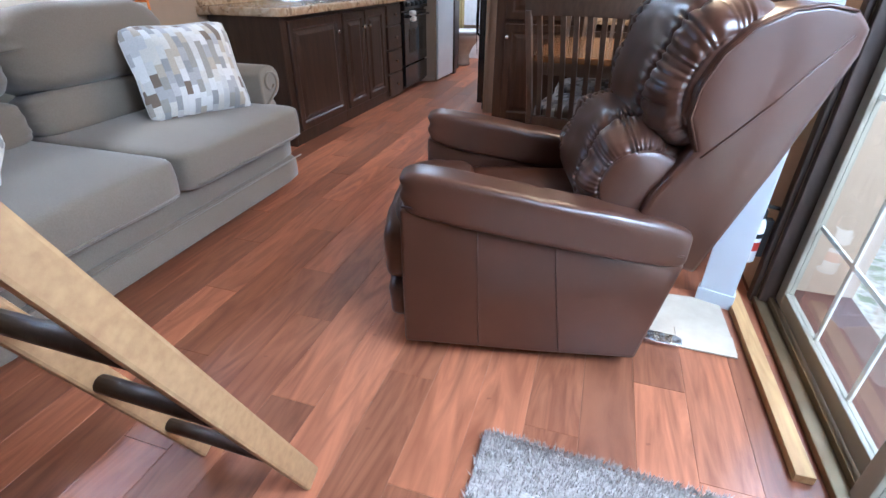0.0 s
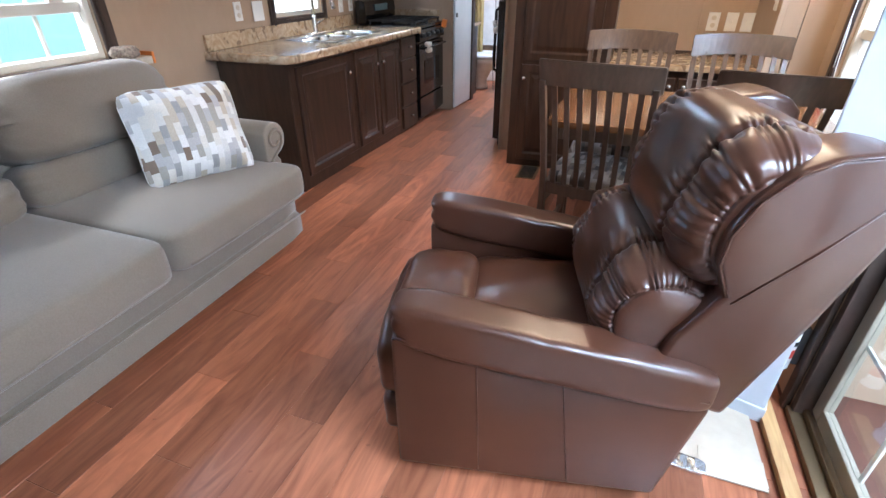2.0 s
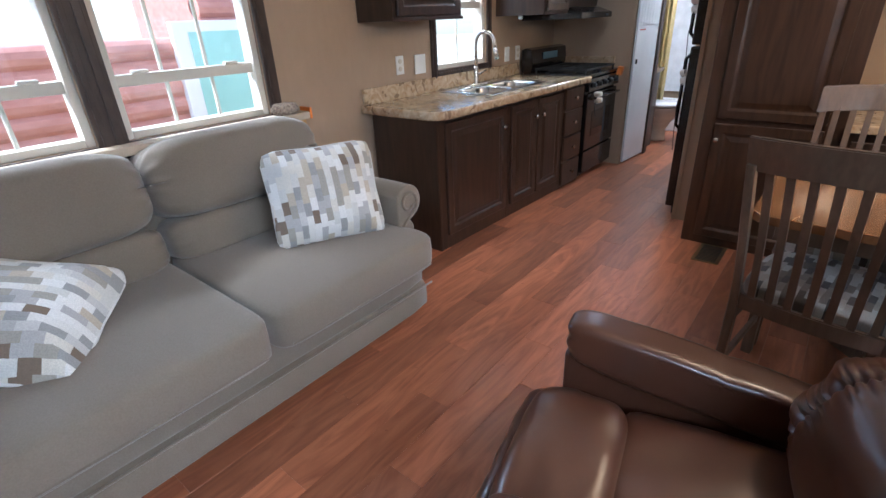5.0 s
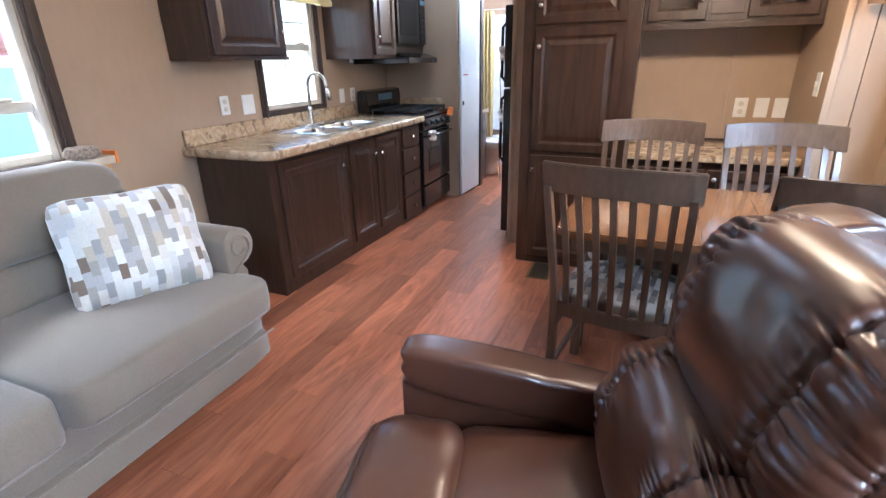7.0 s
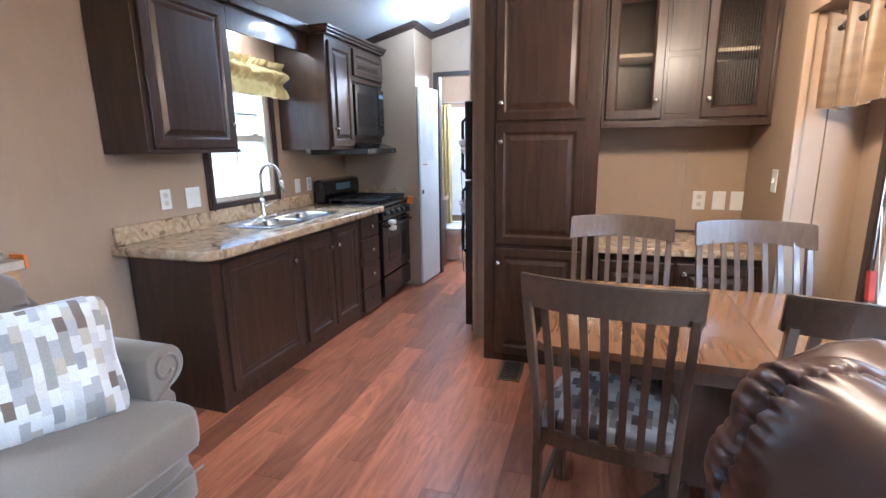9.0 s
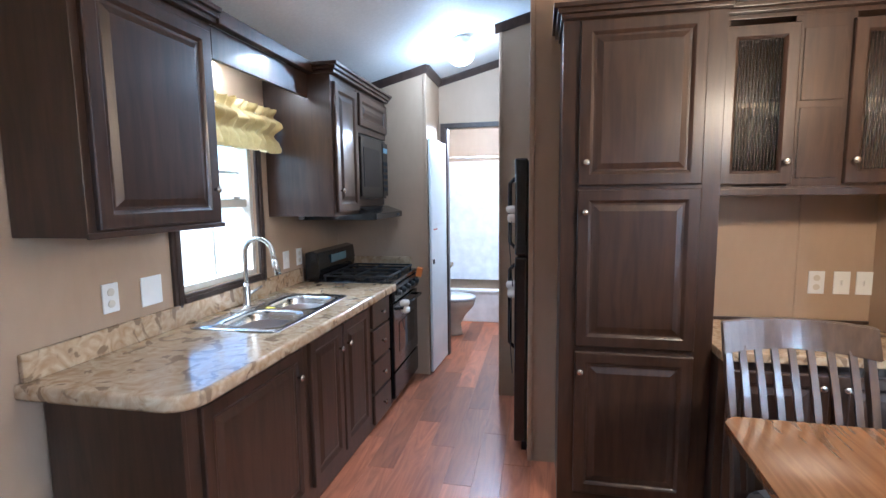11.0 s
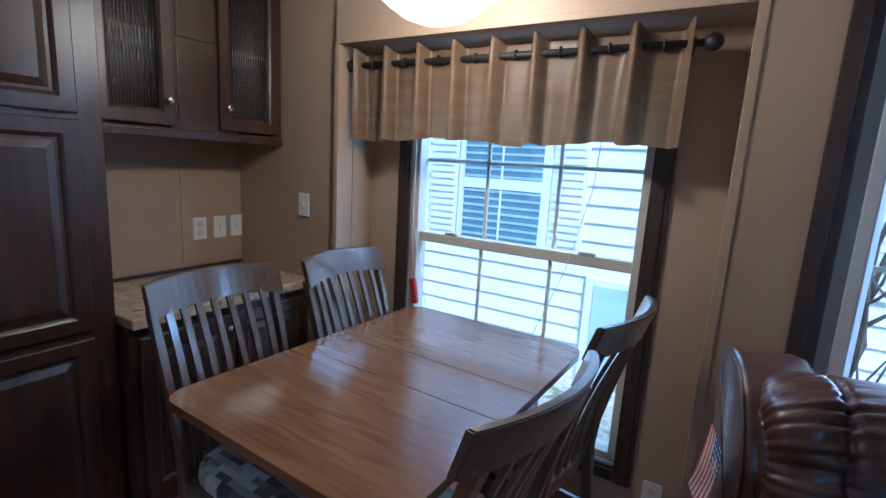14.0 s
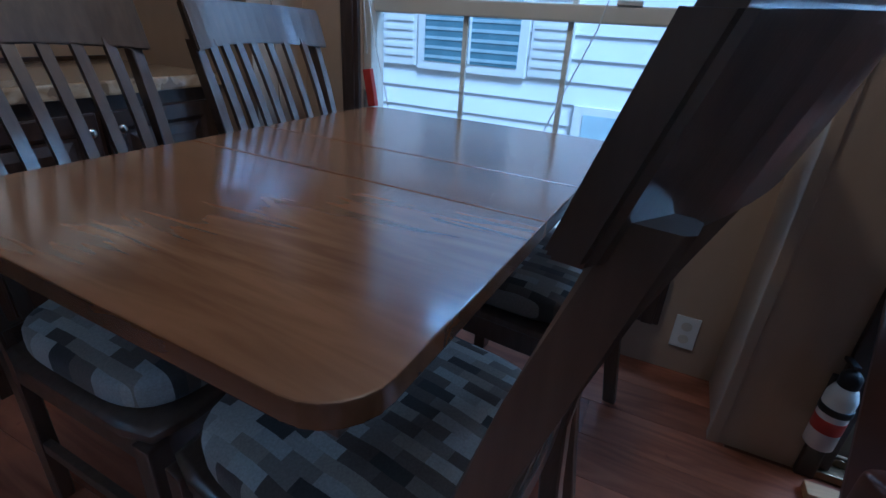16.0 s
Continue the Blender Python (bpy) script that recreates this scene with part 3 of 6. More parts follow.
def neighbour_house():
    """White clapboard home across the gap, with windows and a door."""
    h = thing("neighbouring_house", "white vinyl-sided home with shuttered windows", "house", 4.3, 0, -0.45)
    bm = bmesh.new()
    for i in range(24):
        z = i * 0.163
        add_prism(bm, [(0.0, z), (0.0, z + 0.163), (-0.004, z + 0.163), (-0.024, z + 0.004), (-0.024, z)], "y", -6, 12)
    add_box(bm, 0.0, 3.0, -6, 12, 0, 3.9)
    part("wall", bm, SIDING, h)
    part("roof", prism_bm([(-0.35, 3.9), (1.5, 5.0), (3.3, 3.9)], "y", -6.3, 12.3), material("grey_shingle", (0.16, 0.15, 0.15), 0.9, bump=0.5), h, "grey shingle roof")

    def win(ya, yb, za, zb, shutters=True):
        w = part("window", box_bm(-0.05, 0.0, ya - 0.07, yb + 0.07, za - 0.07, zb + 0.07, bevel=0.006), WHITE, h, "white framed window")
        part("pane", box_bm(-0.056, -0.051, ya, yb, za, zb, bevel=0), DARKGLASS, w, "dark glass")
        part("rail", box_bm(-0.066, -0.057, ya, yb, (za + zb) / 2 - 0.05, (za + zb) / 2 + 0.05, bevel=0.003), WHITE, w)
        part("muntin", box_bm(-0.064, -0.057, (ya + yb) / 2 - 0.01, (ya + yb) / 2 + 0.01, za, zb, bevel=0.002), WHITE, w)
        k = int((zb - za) / 0.07)
        for i in range(k):
            z = za + (i + 0.5) * (zb - za) / k
            part("blind_slat", box_bm(-0.0605, -0.0565, ya, yb, z - 0.012, z + 0.012, bevel=0), SLATBLUE, w)
        if shutters:
            for sa, sb in ((ya - 0.07 - 0.34, ya - 0.09), (yb + 0.09, yb + 0.07 + 0.34)):
                sh = part("shutter", box_bm(-0.04, -0.024, sa, sb, za - 0.05, zb + 0.05, bevel=0.004), WHITE, h)
                for i in range(16):
                    z = za + (i + 0.5) * (zb - za) / 16
                    part("louvre", box_bm(-0.05, -0.041, sa + 0.03, sb - 0.03, z - 0.012, z + 0.016, bevel=0), WHITE, sh)
    win(4.17, 4.98, 1.20, 2.28)
    win(0.55, 1.45, 1.2, 2.28)
    d = part("door", box_bm(-0.05, 0.0, 2.62, 3.68, 0.0, 0.98, bevel=0.006), WHITE, h, "pale blue utility door with white frame")
    part("door_leaf", box_bm(-0.056, -0.051, 2.72, 3.6, 0.02, 0.92, bevel=0), material("pale_blue_panel", (0.50, 0.62, 0.68), 0.5), d)


neighbour_house()


def log_house():
    h = thing("log_cabin", "red log-sided cabin with pale green panel", "house", -4.6, 0, -0.45)
    bm = bmesh.new()
    for i in range(17):
        z = 0.09 + i * 0.18
        add_tube(bm, [(0, 3.95, z), (0, 4.6, z), (0, 5.35, z)], 0.105, 12)
        if z < 1.75:
            add_tube(bm, [(0, -5, z), (0, 0, z), (0, 3.94, z)], 0.105, 12)
    add_box(bm, -1.5, 0.0, 3.95, 5.35, 0, 3.0)
    add_box(bm, -0.3, 0.0, -5, 3.94, 0, 1.75)
    part("wall", bm, REDLOG, h)
    part("roof", prism_bm([(0.3, 3.1), (-0.75, 3.5), (-1.8, 3.1)], "y", 3.8, 5.5), material("pale_metal_roof", (0.75, 0.76, 0.78), 0.5), h, "pale metal roof")
    d = part("window", box_bm(0.08, 0.16, 3.6, 4.9, 0.7, 1.95, bevel=0.01), WHITE, h, "white framed pale green panel")
    part("pane", box_bm(0.161, 0.17, 3.75, 4.75, 0.8, 1.85, bevel=0), GREEN, d)
    return h


log_house()


# ---- cabinets ----
def door_bm(w, h, t=0.02, glass=False, m=None):
    """Raised-panel door in the x-z plane, front towards -y; with glass only the frame."""
    rings = [(0, 0), (0, -t + 0.004), (0.004, -t), (0.048, -t), (0.056, -t + 0.005), (0.062, -t + 0.011)]
    rings += [(0.062, 0)] if glass else [(0.072, -t + 0.011), (0.098, -t + 0.001), (0.104, -t + 0.001)]
    bm = bmesh.new()
    loops = []
    for i, y in rings:
        i = min(i, w / 2 - 0.012, h / 2 - 0.012)
        loops.append([bm.verts.new((a, y, b)) for a, b in ((i, i), (w - i, i), (w - i, h - i), (i, h - i))])
    for a, b in zip(loops, loops[1:]):
        for k in range(4):
            bm.faces.new((a[k], a[(k + 1) % 4], b[(k + 1) % 4], b[k]))
    if glass:
        for k in range(4):
            bm.faces.new((loops[-1][k], loops[-1][(k + 1) % 4], loops[0][(k + 1) % 4], loops[0][k]))
    else:
        bm.faces.new(loops[-1])
        bm.faces.new(loops[0][::-1])
    if m is not None:
        bmesh.ops.transform(bm, matrix=m, verts=bm.verts[:])
    bmesh.ops.recalc_face_normals(bm, faces=bm.faces[:])
    return bm


KNOB = [(0.006, 0.0), (0.006, 0.012), (0.010, 0.015), (0.0155, 0.02), (0.0155, 0.025), (0.010, 0.029), (0.003, 0.0305)]


def add_door(cab, x, z, w, h, knob=None, glass=False, nm="door"):
    d = part(nm, door_bm(w, h, glass=glass, m=pose(x, -0.001, z)), DARK, cab)
    if glass:
        part("pane", box_bm(x + 0.06, x + w - 0.06, -0.012, -0.007, z + 0.06, z + h - 0.06, bevel=0), RIBBED, d, "ribbed glass pane").visible_shadow = False
    if knob:
        part("knob", lathe_bm(KNOB, 14, pose(knob[0], -0.021, knob[1], 90)), NICKEL, d, "satin nickel knob", smooth=True)
    return d


def drawer_front(cab, x, z, w, h):
    d = part("drawer", door_bm(w, h, m=pose(x, -0.001, z)) if h > 0.22 else box_bm(x, x + w, -0.021, -0.001, z, z + h, bevel=0.006), DARK, cab)
    part("handle", lathe_bm(KNOB, 14, pose(x + w / 2, -0.021, z + h / 2, 90)), NICKEL, d, "satin nickel knob", smooth=True)


# base cabinets along the left wall (front faces +x)
FRONT = -1.06
KZ = 0.872


def base_unit(y0, w, label):
    c = thing("base_cabinet", label, "cabinet", FRONT + 0.035 * (y0 - 3.5), y0, 0, 88, group="kitchen base cabinets")
    part("body", box_bm(0.0, w, 0.0, 0.588, 0.09, KZ, bevel=0.002), DARK, c)
    part("toe_kick", box_bm(0.0, w, 0.006, 0.588, 0.0, 0.09, bevel=0), DARK, c)
    return c


c1 = base_unit(3.52, 0.735, "dark espresso base cabinet with one raised-panel door")
add_door(c1, 0.05, 0.10, 0.655, 0.735, (0.645, 0.712))
part("end_panel", box_bm(-0.02, 0.0, -0.002, 0.56, 0.0, KZ, bevel=0.004), DARK, c1, "flat dark end panel")
c2 = base_unit(4.257, 0.795, "dark espresso sink cabinet with two raised-panel doors")
add_door(c2, 0.03, 0.10, 0.345, 0.735, (0.335, 0.712))
add_door(c2, 0.395, 0.10, 0.365, 0.735, (0.437, 0.712))
c3 = base_unit(5.053, 0.352, "dark espresso cabinet with a stack of four drawers")
for z in (0.035, 0.25, 0.465, 0.68):
    drawer_front(c3, 0.022, z, 0.308, 0.198 if z < 0.6 else 0.165)


# countertop with rounded near corner, cut out for the sink, and a splash back
SINK = (-1.565, -1.105, 4.16, 4.98)


def countertop():
    t = thing("countertop", "brown and cream granite-look laminate countertop with splash back", "countertop", 0, 0, KZ)
    x0, x1, y0, y1, r = XL + 0.002, -1.0, 3.465, 5.41, 0.10
    pts = [(x0, y0)] + [(x1 - r + r * math.sin(a), y0 + r - r * math.cos(a)) for a in [math.pi / 2 * k / 8 for k in range(9)]] + [(x1 + 0.062, y1), (x0, y1)]
    bm = bmesh.new()
    outer_t = [bm.verts.new((x, y, 0.043)) for x, y in pts]
    sx0, sx1, sy0, sy1 = SINK[0] + 0.03, SINK[1] - 0.02, SINK[2] + 0.02, SINK[3] - 0.02
    hole_t = [bm.verts.new((x, y, 0.043)) for x, y in ((sx0, sy0), (sx1, sy0), (sx1, sy1), (sx0, sy1))]
    es = [bm.edges.new((l[i], l[(i + 1) % len(l)])) for l in (outer_t, hole_t) for i in range(len(l))]
    bmesh.ops.triangle_fill(bm, edges=es, use_beauty=True)
    g = bmesh.ops.extrude_face_region(bm, geom=bm.faces[:])
    for v in g["geom"]:
        if isinstance(v, bmesh.types.BMVert):
            v.co.z = 0.0
    bmesh.ops.recalc_face_normals(bm, faces=bm.faces[:])
    part("worktop", bm, COUNTER, t)
    lip = bmesh.new()
    ring = []
    for (x, y), (nx, ny) in zip(pts[:10] + [pts[10]], [(0, -1)] + [(math.sin(a), -math.cos(a)) for a in [math.pi / 2 * k / 8 for k in range(9)]] + [(1, 0)]):
        ring.append([lip.verts.new((x + nx * o, y + ny * o, z)) for o, z in ((0.0, -0.006), (0.006, -0.006), (0.010, 0.004), (0.010, 0.034), (0.006, 0.045), (-0.006, 0.0455))])
    for a, b in zip(ring, ring[1:]):
        for k in range(5):
            lip.faces.new((a[k], b[k], b[k + 1], a[k + 1]))
    bmesh.ops.recalc_face_normals(lip, faces=lip.faces[:])
    part("edge_band", lip, COUNTER, t, smooth=True)
    part("splash_back", box_bm(x0, x0 + 0.022, y0 + 0.01, y1, 0.0435, 0.145, bevel=0.006), COUNTER, t)
    return t


countertop()
tagged(link_mesh("splash_panel", box_bm(XL + 0.05, -1.0, 6.075, 6.098, 0.92, 1.02, bevel=0.004), COUNTER), "granite-look laminate splash strip beside the stove", "splash back", kind="structure")


def sink():
    s = thing("kitchen_sink", "stainless steel double-bowl drop-in sink", "sink", 0, 0, KZ + 0.046)
    x0, x1, y0, y1 = SINK
    bm = bmesh.new()
    ym = (y0 + y1) / 2
    bowls = [(x0 + 0.10, x1 - 0.035, y0 + 0.04, ym - 0.018), (x0 + 0.10, x1 - 0.035, ym + 0.018, y1 - 0.04)]

    def loop(xa, xb, ya, yb, r, z, n=6):
        out = []
        for cx, cy, a0 in ((xb - r, ya + r, -90), (xb - r, yb - r, 0), (xa + r, yb - r, 90), (xa + r, ya + r, 180)):
            for k in range(n + 1):
                a = radians(a0 + 90 * k / n)
                out.append(bm.verts.new((cx + r * math.cos(a), cy + r * math.sin(a), z)))
        return out
    rim = loop(x0, x1, y0, y1, 0.03, 0.004)
    low = loop(x0 - 0.003, x1 + 0.003, y0 - 0.003, y1 + 0.003, 0.03, 0.0)
    es = [bm.edges.new((rim[i], rim[(i + 1) % len(rim)])) for i in range(len(rim))]
    tops = []
    for b in bowls:
        l = loop(*b, 0.09, 0.004)
        tops.append(l)
        es += [bm.edges.new((l[i], l[(i + 1) % len(l)])) for i in range(len(l))]
    bmesh.ops.triangle_fill(bm, edges=es, use_beauty=True)
    n = len(rim)
    for i in range(n):
        bm.faces.new((low[i], low[(i + 1) % n], rim[(i + 1) % n], rim[i]))
    for b, l in zip(bowls, tops):
        prev = l
        for ins, z in ((0.006, -0.004), (0.012, -0.02), (0.02, -0.14), (0.045, -0.165), (0.10, -0.17)):
            nxt = loop(b[0] + ins, b[1] - ins, b[2] + ins, b[3] - ins, max(0.09 - ins * 0.3, 0.03), z)
            for i in range(n):
                bm.faces.new((prev[i], prev[(i + 1) % n], nxt[(i + 1) % n], nxt[i]))
            prev = nxt
        bm.faces.new(prev)
    bmesh.ops.recalc_face_normals(bm, faces=bm.faces[:])
    basin = part("basin", bm, STEEL, s, smooth=True)
    for b in bowls:
        part("drain", lathe_bm([(0.04, -0.168), (0.04, -0.164), (0.03, -0.163), (0.012, -0.166)], 20, pose((b[0] + b[1]) / 2, (b[2] + b[3]) / 2, 0)), BLACKMAT, basin, smooth=True)
    part("sticker", box_bm(x0 + 0.14, x0 + 0.19, ym + 0.012, ym + 0.03, 0.0045, 0.0055, bevel=0), YELLOW, s, "small yellow sticker")


sink()


def faucet():
    f = thing("faucet", "brushed nickel gooseneck pull-down faucet", "faucet", -1.525, 4.57, KZ + 0.05)
    part("escutcheon", box_bm(-0.03, 0.03, -0.12, 0.12, 0.0, 0.012, bevel=0.005), NICKEL, f)
    part("body", lathe_bm([(0.026, 0.012), (0.026, 0.02), (0.02, 0.03), (0.019, 0.12), (0.016, 0.14)], 18), NICKEL, f, smooth=True)
    pts = [(0, 0, 0.13), (0, 0, 0.28)] + [(0.085 - 0.085 * math.cos(a), 0, 0.30 + 0.085 * math.sin(a)) for a in [math.pi * k / 10 for k in range(11)]]
    pts += [(0.178, 0, 0.26)]
    part("spout", tube_bm(pts, 0.0125, 12), NICKEL, f, smooth=True)
    part("spray_head", tube_bm([(0.175, 0, 0.275), (0.182, 0, 0.24), (0.195, 0, 0.19)], [0.0135, 0.0165, 0.018], 12), NICKEL, f, smooth=True)
    part("lever", tube_bm([(0, 0.018, 0.075), (0.01, 0.05, 0.085), (0.03, 0.10, 0.105)], [0.011, 0.008, 0.006], 8), NICKEL, f, smooth=True)


faucet()


# wall cabinets on the left wall
def crown(cab, w, d, z, left=True, right=True):
    bm = bmesh.new()
    for k, (o, h) in enumerate(((0.012, 0.02), (0.028, 0.022), (0.045, 0.02))):
        za = z + 0.02 * k
        add_box(bm, -o if left else 0, w + (o if right else 0), -o - 0.02, d, za, za + h, bevel=0.004)
    return part("crown", bm, DARK, cab)


u1 = thing("wall_cabinet", "dark espresso wall cabinet with one raised-panel door", "cabinet", -1.345, 3.50, 1.405, 90, group="kitchen wall cabinets")
part("body", box_bm(0, 0.655, 0, 0.305, 0, 0.865, bevel=0.003), DARK, u1)
add_door(u1, 0.03, 0.025, 0.59, 0.80, (0.59, 0.16))
crown(u1, 0.655, 0.305, 0.865, True, False)
part("light_rail", box_bm(-0.008, 0.66, -0.012, 0.0, -0.004, 0.016, bevel=0.003), DARK, u1)

u2 = thing("wall_cabinet", "deep dark espresso wall cabinet beside the microwave", "cabinet", -1.20, 5.035, 1.405, 90, group="kitchen wall cabinets")
part("body", box_bm(0, 0.415, 0, 0.45, 0, 0.865, bevel=0.003), DARK, u2)
add_door(u2, 0.03, 0.025, 0.36, 0.80, (0.065, 0.16))
part("undershelf", box_bm(0.417, 1.045, 0.02, 0.45, 0.05, 0.10, bevel=0.003), DARK, u2)
part("top_box", box_bm(0.417, 1.045, 0, 0.45, 0.57, 0.865, bevel=0.003), DARK, u2)
d = part("flip_door", door_bm(0.59, 0.22, m=pose(0.435, -0.001, 0.615)), DARK, u2)
crown(u2, 1.045, 0.45, 0.865, True, False)
part("switch_puck", lathe_bm([(0.016, -0.03), (0.018, -0.02), (0.018, -0.001)], 14, pose(0.2, 0.33, 0)), WHITE, u2, "small white puck", smooth=True)

mw = thing("microwave", "black built-in microwave oven over the stove", "microwave", -1.20, 5.456, 1.507, 90)
part("case", box_bm(0, 0.615, 0.0, 0.42, 0, 0.46, bevel=0.004), BLACK, mw)
part("oven_door", box_bm(0.01, 0.47, -0.022, -0.001, 0.02, 0.44, bevel=0.006), BLACK, mw)
part("window", box_bm(0.06, 0.40, -0.025, -0.0225, 0.09, 0.37, bevel=0), material("smoked_glass", (0.02, 0.02, 0.022), 0.06), mw, "smoked glass window")
part("control_panel", box_bm(0.48, 0.605, -0.022, -0.001, 0.02, 0.44, bevel=0.006), BLACK, mw)
for i in range(5):
    for j in range(3):
        part("button", box_bm(0.492 + j * 0.035, 0.518 + j * 0.035, -0.0245, -0.0225, 0.06 + i * 0.05, 0.09 + i * 0.05, bevel=0.001), BLACKMAT, mw)
part("display", box_bm(0.492, 0.592, -0.0245, -0.0225, 0.36, 0.40, bevel=0.001), DARKGLASS, mw)

hood = thing("range_hood", "black range hood under the microwave", "range hood", -1.17, 5.44, 1.36, 90)
part("canopy", prism_bm([(-0.10, 0.0), (-0.10, 0.045), (0.03, 0.09), (0.47, 0.09), (0.47, 0.0)], "x", 0.0, 0.64, bevel=0.004), BLACK, hood)
part("switch", box_bm(0.5, 0.56, -0.104, -0.0995, 0.012, 0.03, bevel=0.002), BLACKMAT, hood)

# fascia over the sink window with its fluorescent light
fas = thing("window_fascia", "dark wood fascia board bridging the wall cabinets", "fascia", -1.345, 4.157, 2.13, 90)
part("board", box_bm(0.0, 0.87, 0.0, 0.02, 0.0, 0.14, bevel=0.003), DARK, fas)
part("crown", box_bm(0.0, 0.87, -0.045, 0.0, 0.14, 0.205, bevel=0.006), DARK, fas)
part("soffit", box_bm(0.0, 0.87, 0.02, 0.305, 0.125, 0.14, bevel=0), WHITE, fas)
st = thing("strip_light", "white fluorescent strip light over the sink", "light", -1.5, 4.57, 2.238)
part("housing", box_bm(-0.05, 0.05, -0.31, 0.31, -0.004, 0.016, bevel=0.003), WHITE, st)
part("tube", tube_bm([(0, -0.28, -0.018), (0, 0.28, -0.018)], 0.013, 10), TUBE, st, "lit fluorescent tube", smooth=True)


def ruffle_valance():
    v = thing("kitchen_valance", "gold ruffled fabric valance over the sink window", "valance", XL + 0.07, 4.57, 1.80)
    bm = bmesh.new()
    nu, nv = 260, 26
    rows = []
    for j in range(nv + 1):
        tz = j / nv
        row = []
        for i in range(nu + 1):
            u = i / nu
            y = (u - 0.5) * 0.84
            # two gathering lines, a puffed band between them, a header ruffle above and a skirt below
            pinch = min(abs(tz - 0.80) * 7, abs(tz - 0.40) * 6, 1.0)
            lump = noise.noise(Vector((u * 17, tz * 5, 2.0)))
            amp = 0.006 + 0.024 * pinch
            off = amp * math.sin(u * 78 + 3.0 * noise.noise(Vector((u * 8, tz * 2.2, 7.0)))) + 0.016 * lump * pinch
            puffed = 0.045 * math.sin(math.pi * (tz - 0.40) / 0.40) if 0.40 < tz < 0.80 else 0.05 * max(0.0, 0.40 - tz)
            z = tz * 0.26 + 0.016 * noise.noise(Vector((u * 20, 0, 4.0))) * (1 - tz) + 0.014 * noise.noise(Vector((u * 30, 5, 1))) * max(0.0, tz - 0.8) * 5
            row.append(bm.verts.new((0.02 + off + puffed * (0.75 + 0.6 * lump), y + 0.008 * math.sin(u * 78) * pinch, z)))
        rows.append(row)
    for a, b in zip(rows, rows[1:]):
        for i in range(nu):
            bm.faces.new((a[i], a[i + 1], b[i + 1], b[i]))
    part("cloth", bm, GOLDCLOTH, v, smooth=True)
    part("rod", tube_bm([(0.0, -0.43, 0.215), (0.0, 0.43, 0.215)], 0.008, 8), WHITE, v, smooth=True)
    for s in (-0.40, 0.40):
        part("bracket", box_bm(-0.072, 0.004, s - 0.008, s + 0.008, 0.205, 0.225, bevel=0.002), WHITE, v)


ruffle_valance()


# ---- stove ----
def stove():
    s = thing("gas_stove", "black freestanding gas stove with a backguard", "stove", -0.955, 5.418, 0, 90)
    w = 0.675
    part("body", box_bm(0, w, 0.03, 0.625, 0.03, 0.895, bevel=0.004), BLACK, s)
    part("cooktop", box_bm(-0.003, w + 0.003, 0.0, 0.64, 0.896, 0.922, bevel=0.008), BLACK, s)
    part("backguard", prism_bm([(0.56, 0.922), (0.545, 1.0), (0.56, 1.12), (0.62, 1.135), (0.66, 1.12), (0.66, 0.922)], "x", 0.0, w, bevel=0.005), BLACK, s)
    part("clock_panel", box_bm(0.20, 0.47, 0.541, 0.549, 1.03, 1.09, bevel=0.002), DARKGLASS, s)
    oven = part("oven_door", box_bm(0.01, w - 0.01, 0.0, 0.029, 0.27, 0.76, bevel=0.006), BLACK, s)
    part("oven_window", box_bm(0.13, w - 0.13, -0.003, -0.0005, 0.38, 0.60, bevel=0), material("oven_glass", (0.015, 0.015, 0.016), 0.05), oven)
    bm = bmesh.new()
    add_tube(bm, [(0.06, 0.0, 0.72), (0.065, -0.045, 0.725), (w - 0.065, -0.045, 0.725), (w - 0.06, 0.0, 0.72)], 0.011, 10)
    part("handle", bm, BLACK, oven, smooth=True)
    part("drawer", box_bm(0.01, w - 0.01, 0.0, 0.029, 0.06, 0.255, bevel=0.006), BLACK, s)
    panel = part("control_panel", prism_bm([(0.03, 0.775), (-0.012, 0.785), (-0.005, 0.885), (0.03, 0.895)], "x", 0.003, w - 0.003, bevel=0.004), BLACK, s)
    for i in range(5):
        x = 0.09 + i * (w - 0.18) / 4
        part("knob", lathe_bm([(0.022, 0), (0.022, 0.012), (0.017, 0.028), (0.006, 0.03)], 16, pose(x, -0.008, 0.835, 96)), BLACKMAT, panel, smooth=True)
    for cx in (0.175, 0.50):
        for cy in (0.15, 0.42):
            part("burner", lathe_bm([(0.045, 0.922), (0.045, 0.934), (0.03, 0.938), (0.028, 0.945), (0.01, 0.947)], 18, pose(cx, cy, 0)), BLACKMAT, s, smooth=True)
    for cx in (0.175, 0.50):
        g = bmesh.new()
        for cy in (0.04, 0.285, 0.53):
            add_box(g, cx - 0.15, cx + 0.15, cy - 0.006, cy + 0.006, 0.948, 0.962, bevel=0.002)
        for gx in (cx - 0.15, cx, cx + 0.15):
            add_box(g, gx - 0.006, gx + 0.006, 0.04, 0.53, 0.948, 0.962, bevel=0.002)
        for gx in (cx - 0.15, cx + 0.15):
            for cy in (0.05, 0.52):
                add_box(g, gx - 0.006, gx + 0.006, cy - 0.006, cy + 0.006, 0.922, 0.95)
        part("grate", g, BLACKMAT, s)
    for i, x in enumerate((0.02, w - 0.05)):
        for y in (0.06, 0.58):
            part("foot", box_bm(x, x + 0.03, y, y + 0.03, 0, 0.03, bevel=0.002), BLACKMAT, s)
    return s


stove()
tg = thing("orange_tag", "orange paper tag taped to the stove edge", "tag", -0.945, 6.03, 0.88)
part("paper", box_bm(0.0, 0.045, -0.035, 0.03, -0.01, 0.062, bevel=0.001, m=pose(0, 0, 0, 0, 12, 8)), ORANGE, tg)


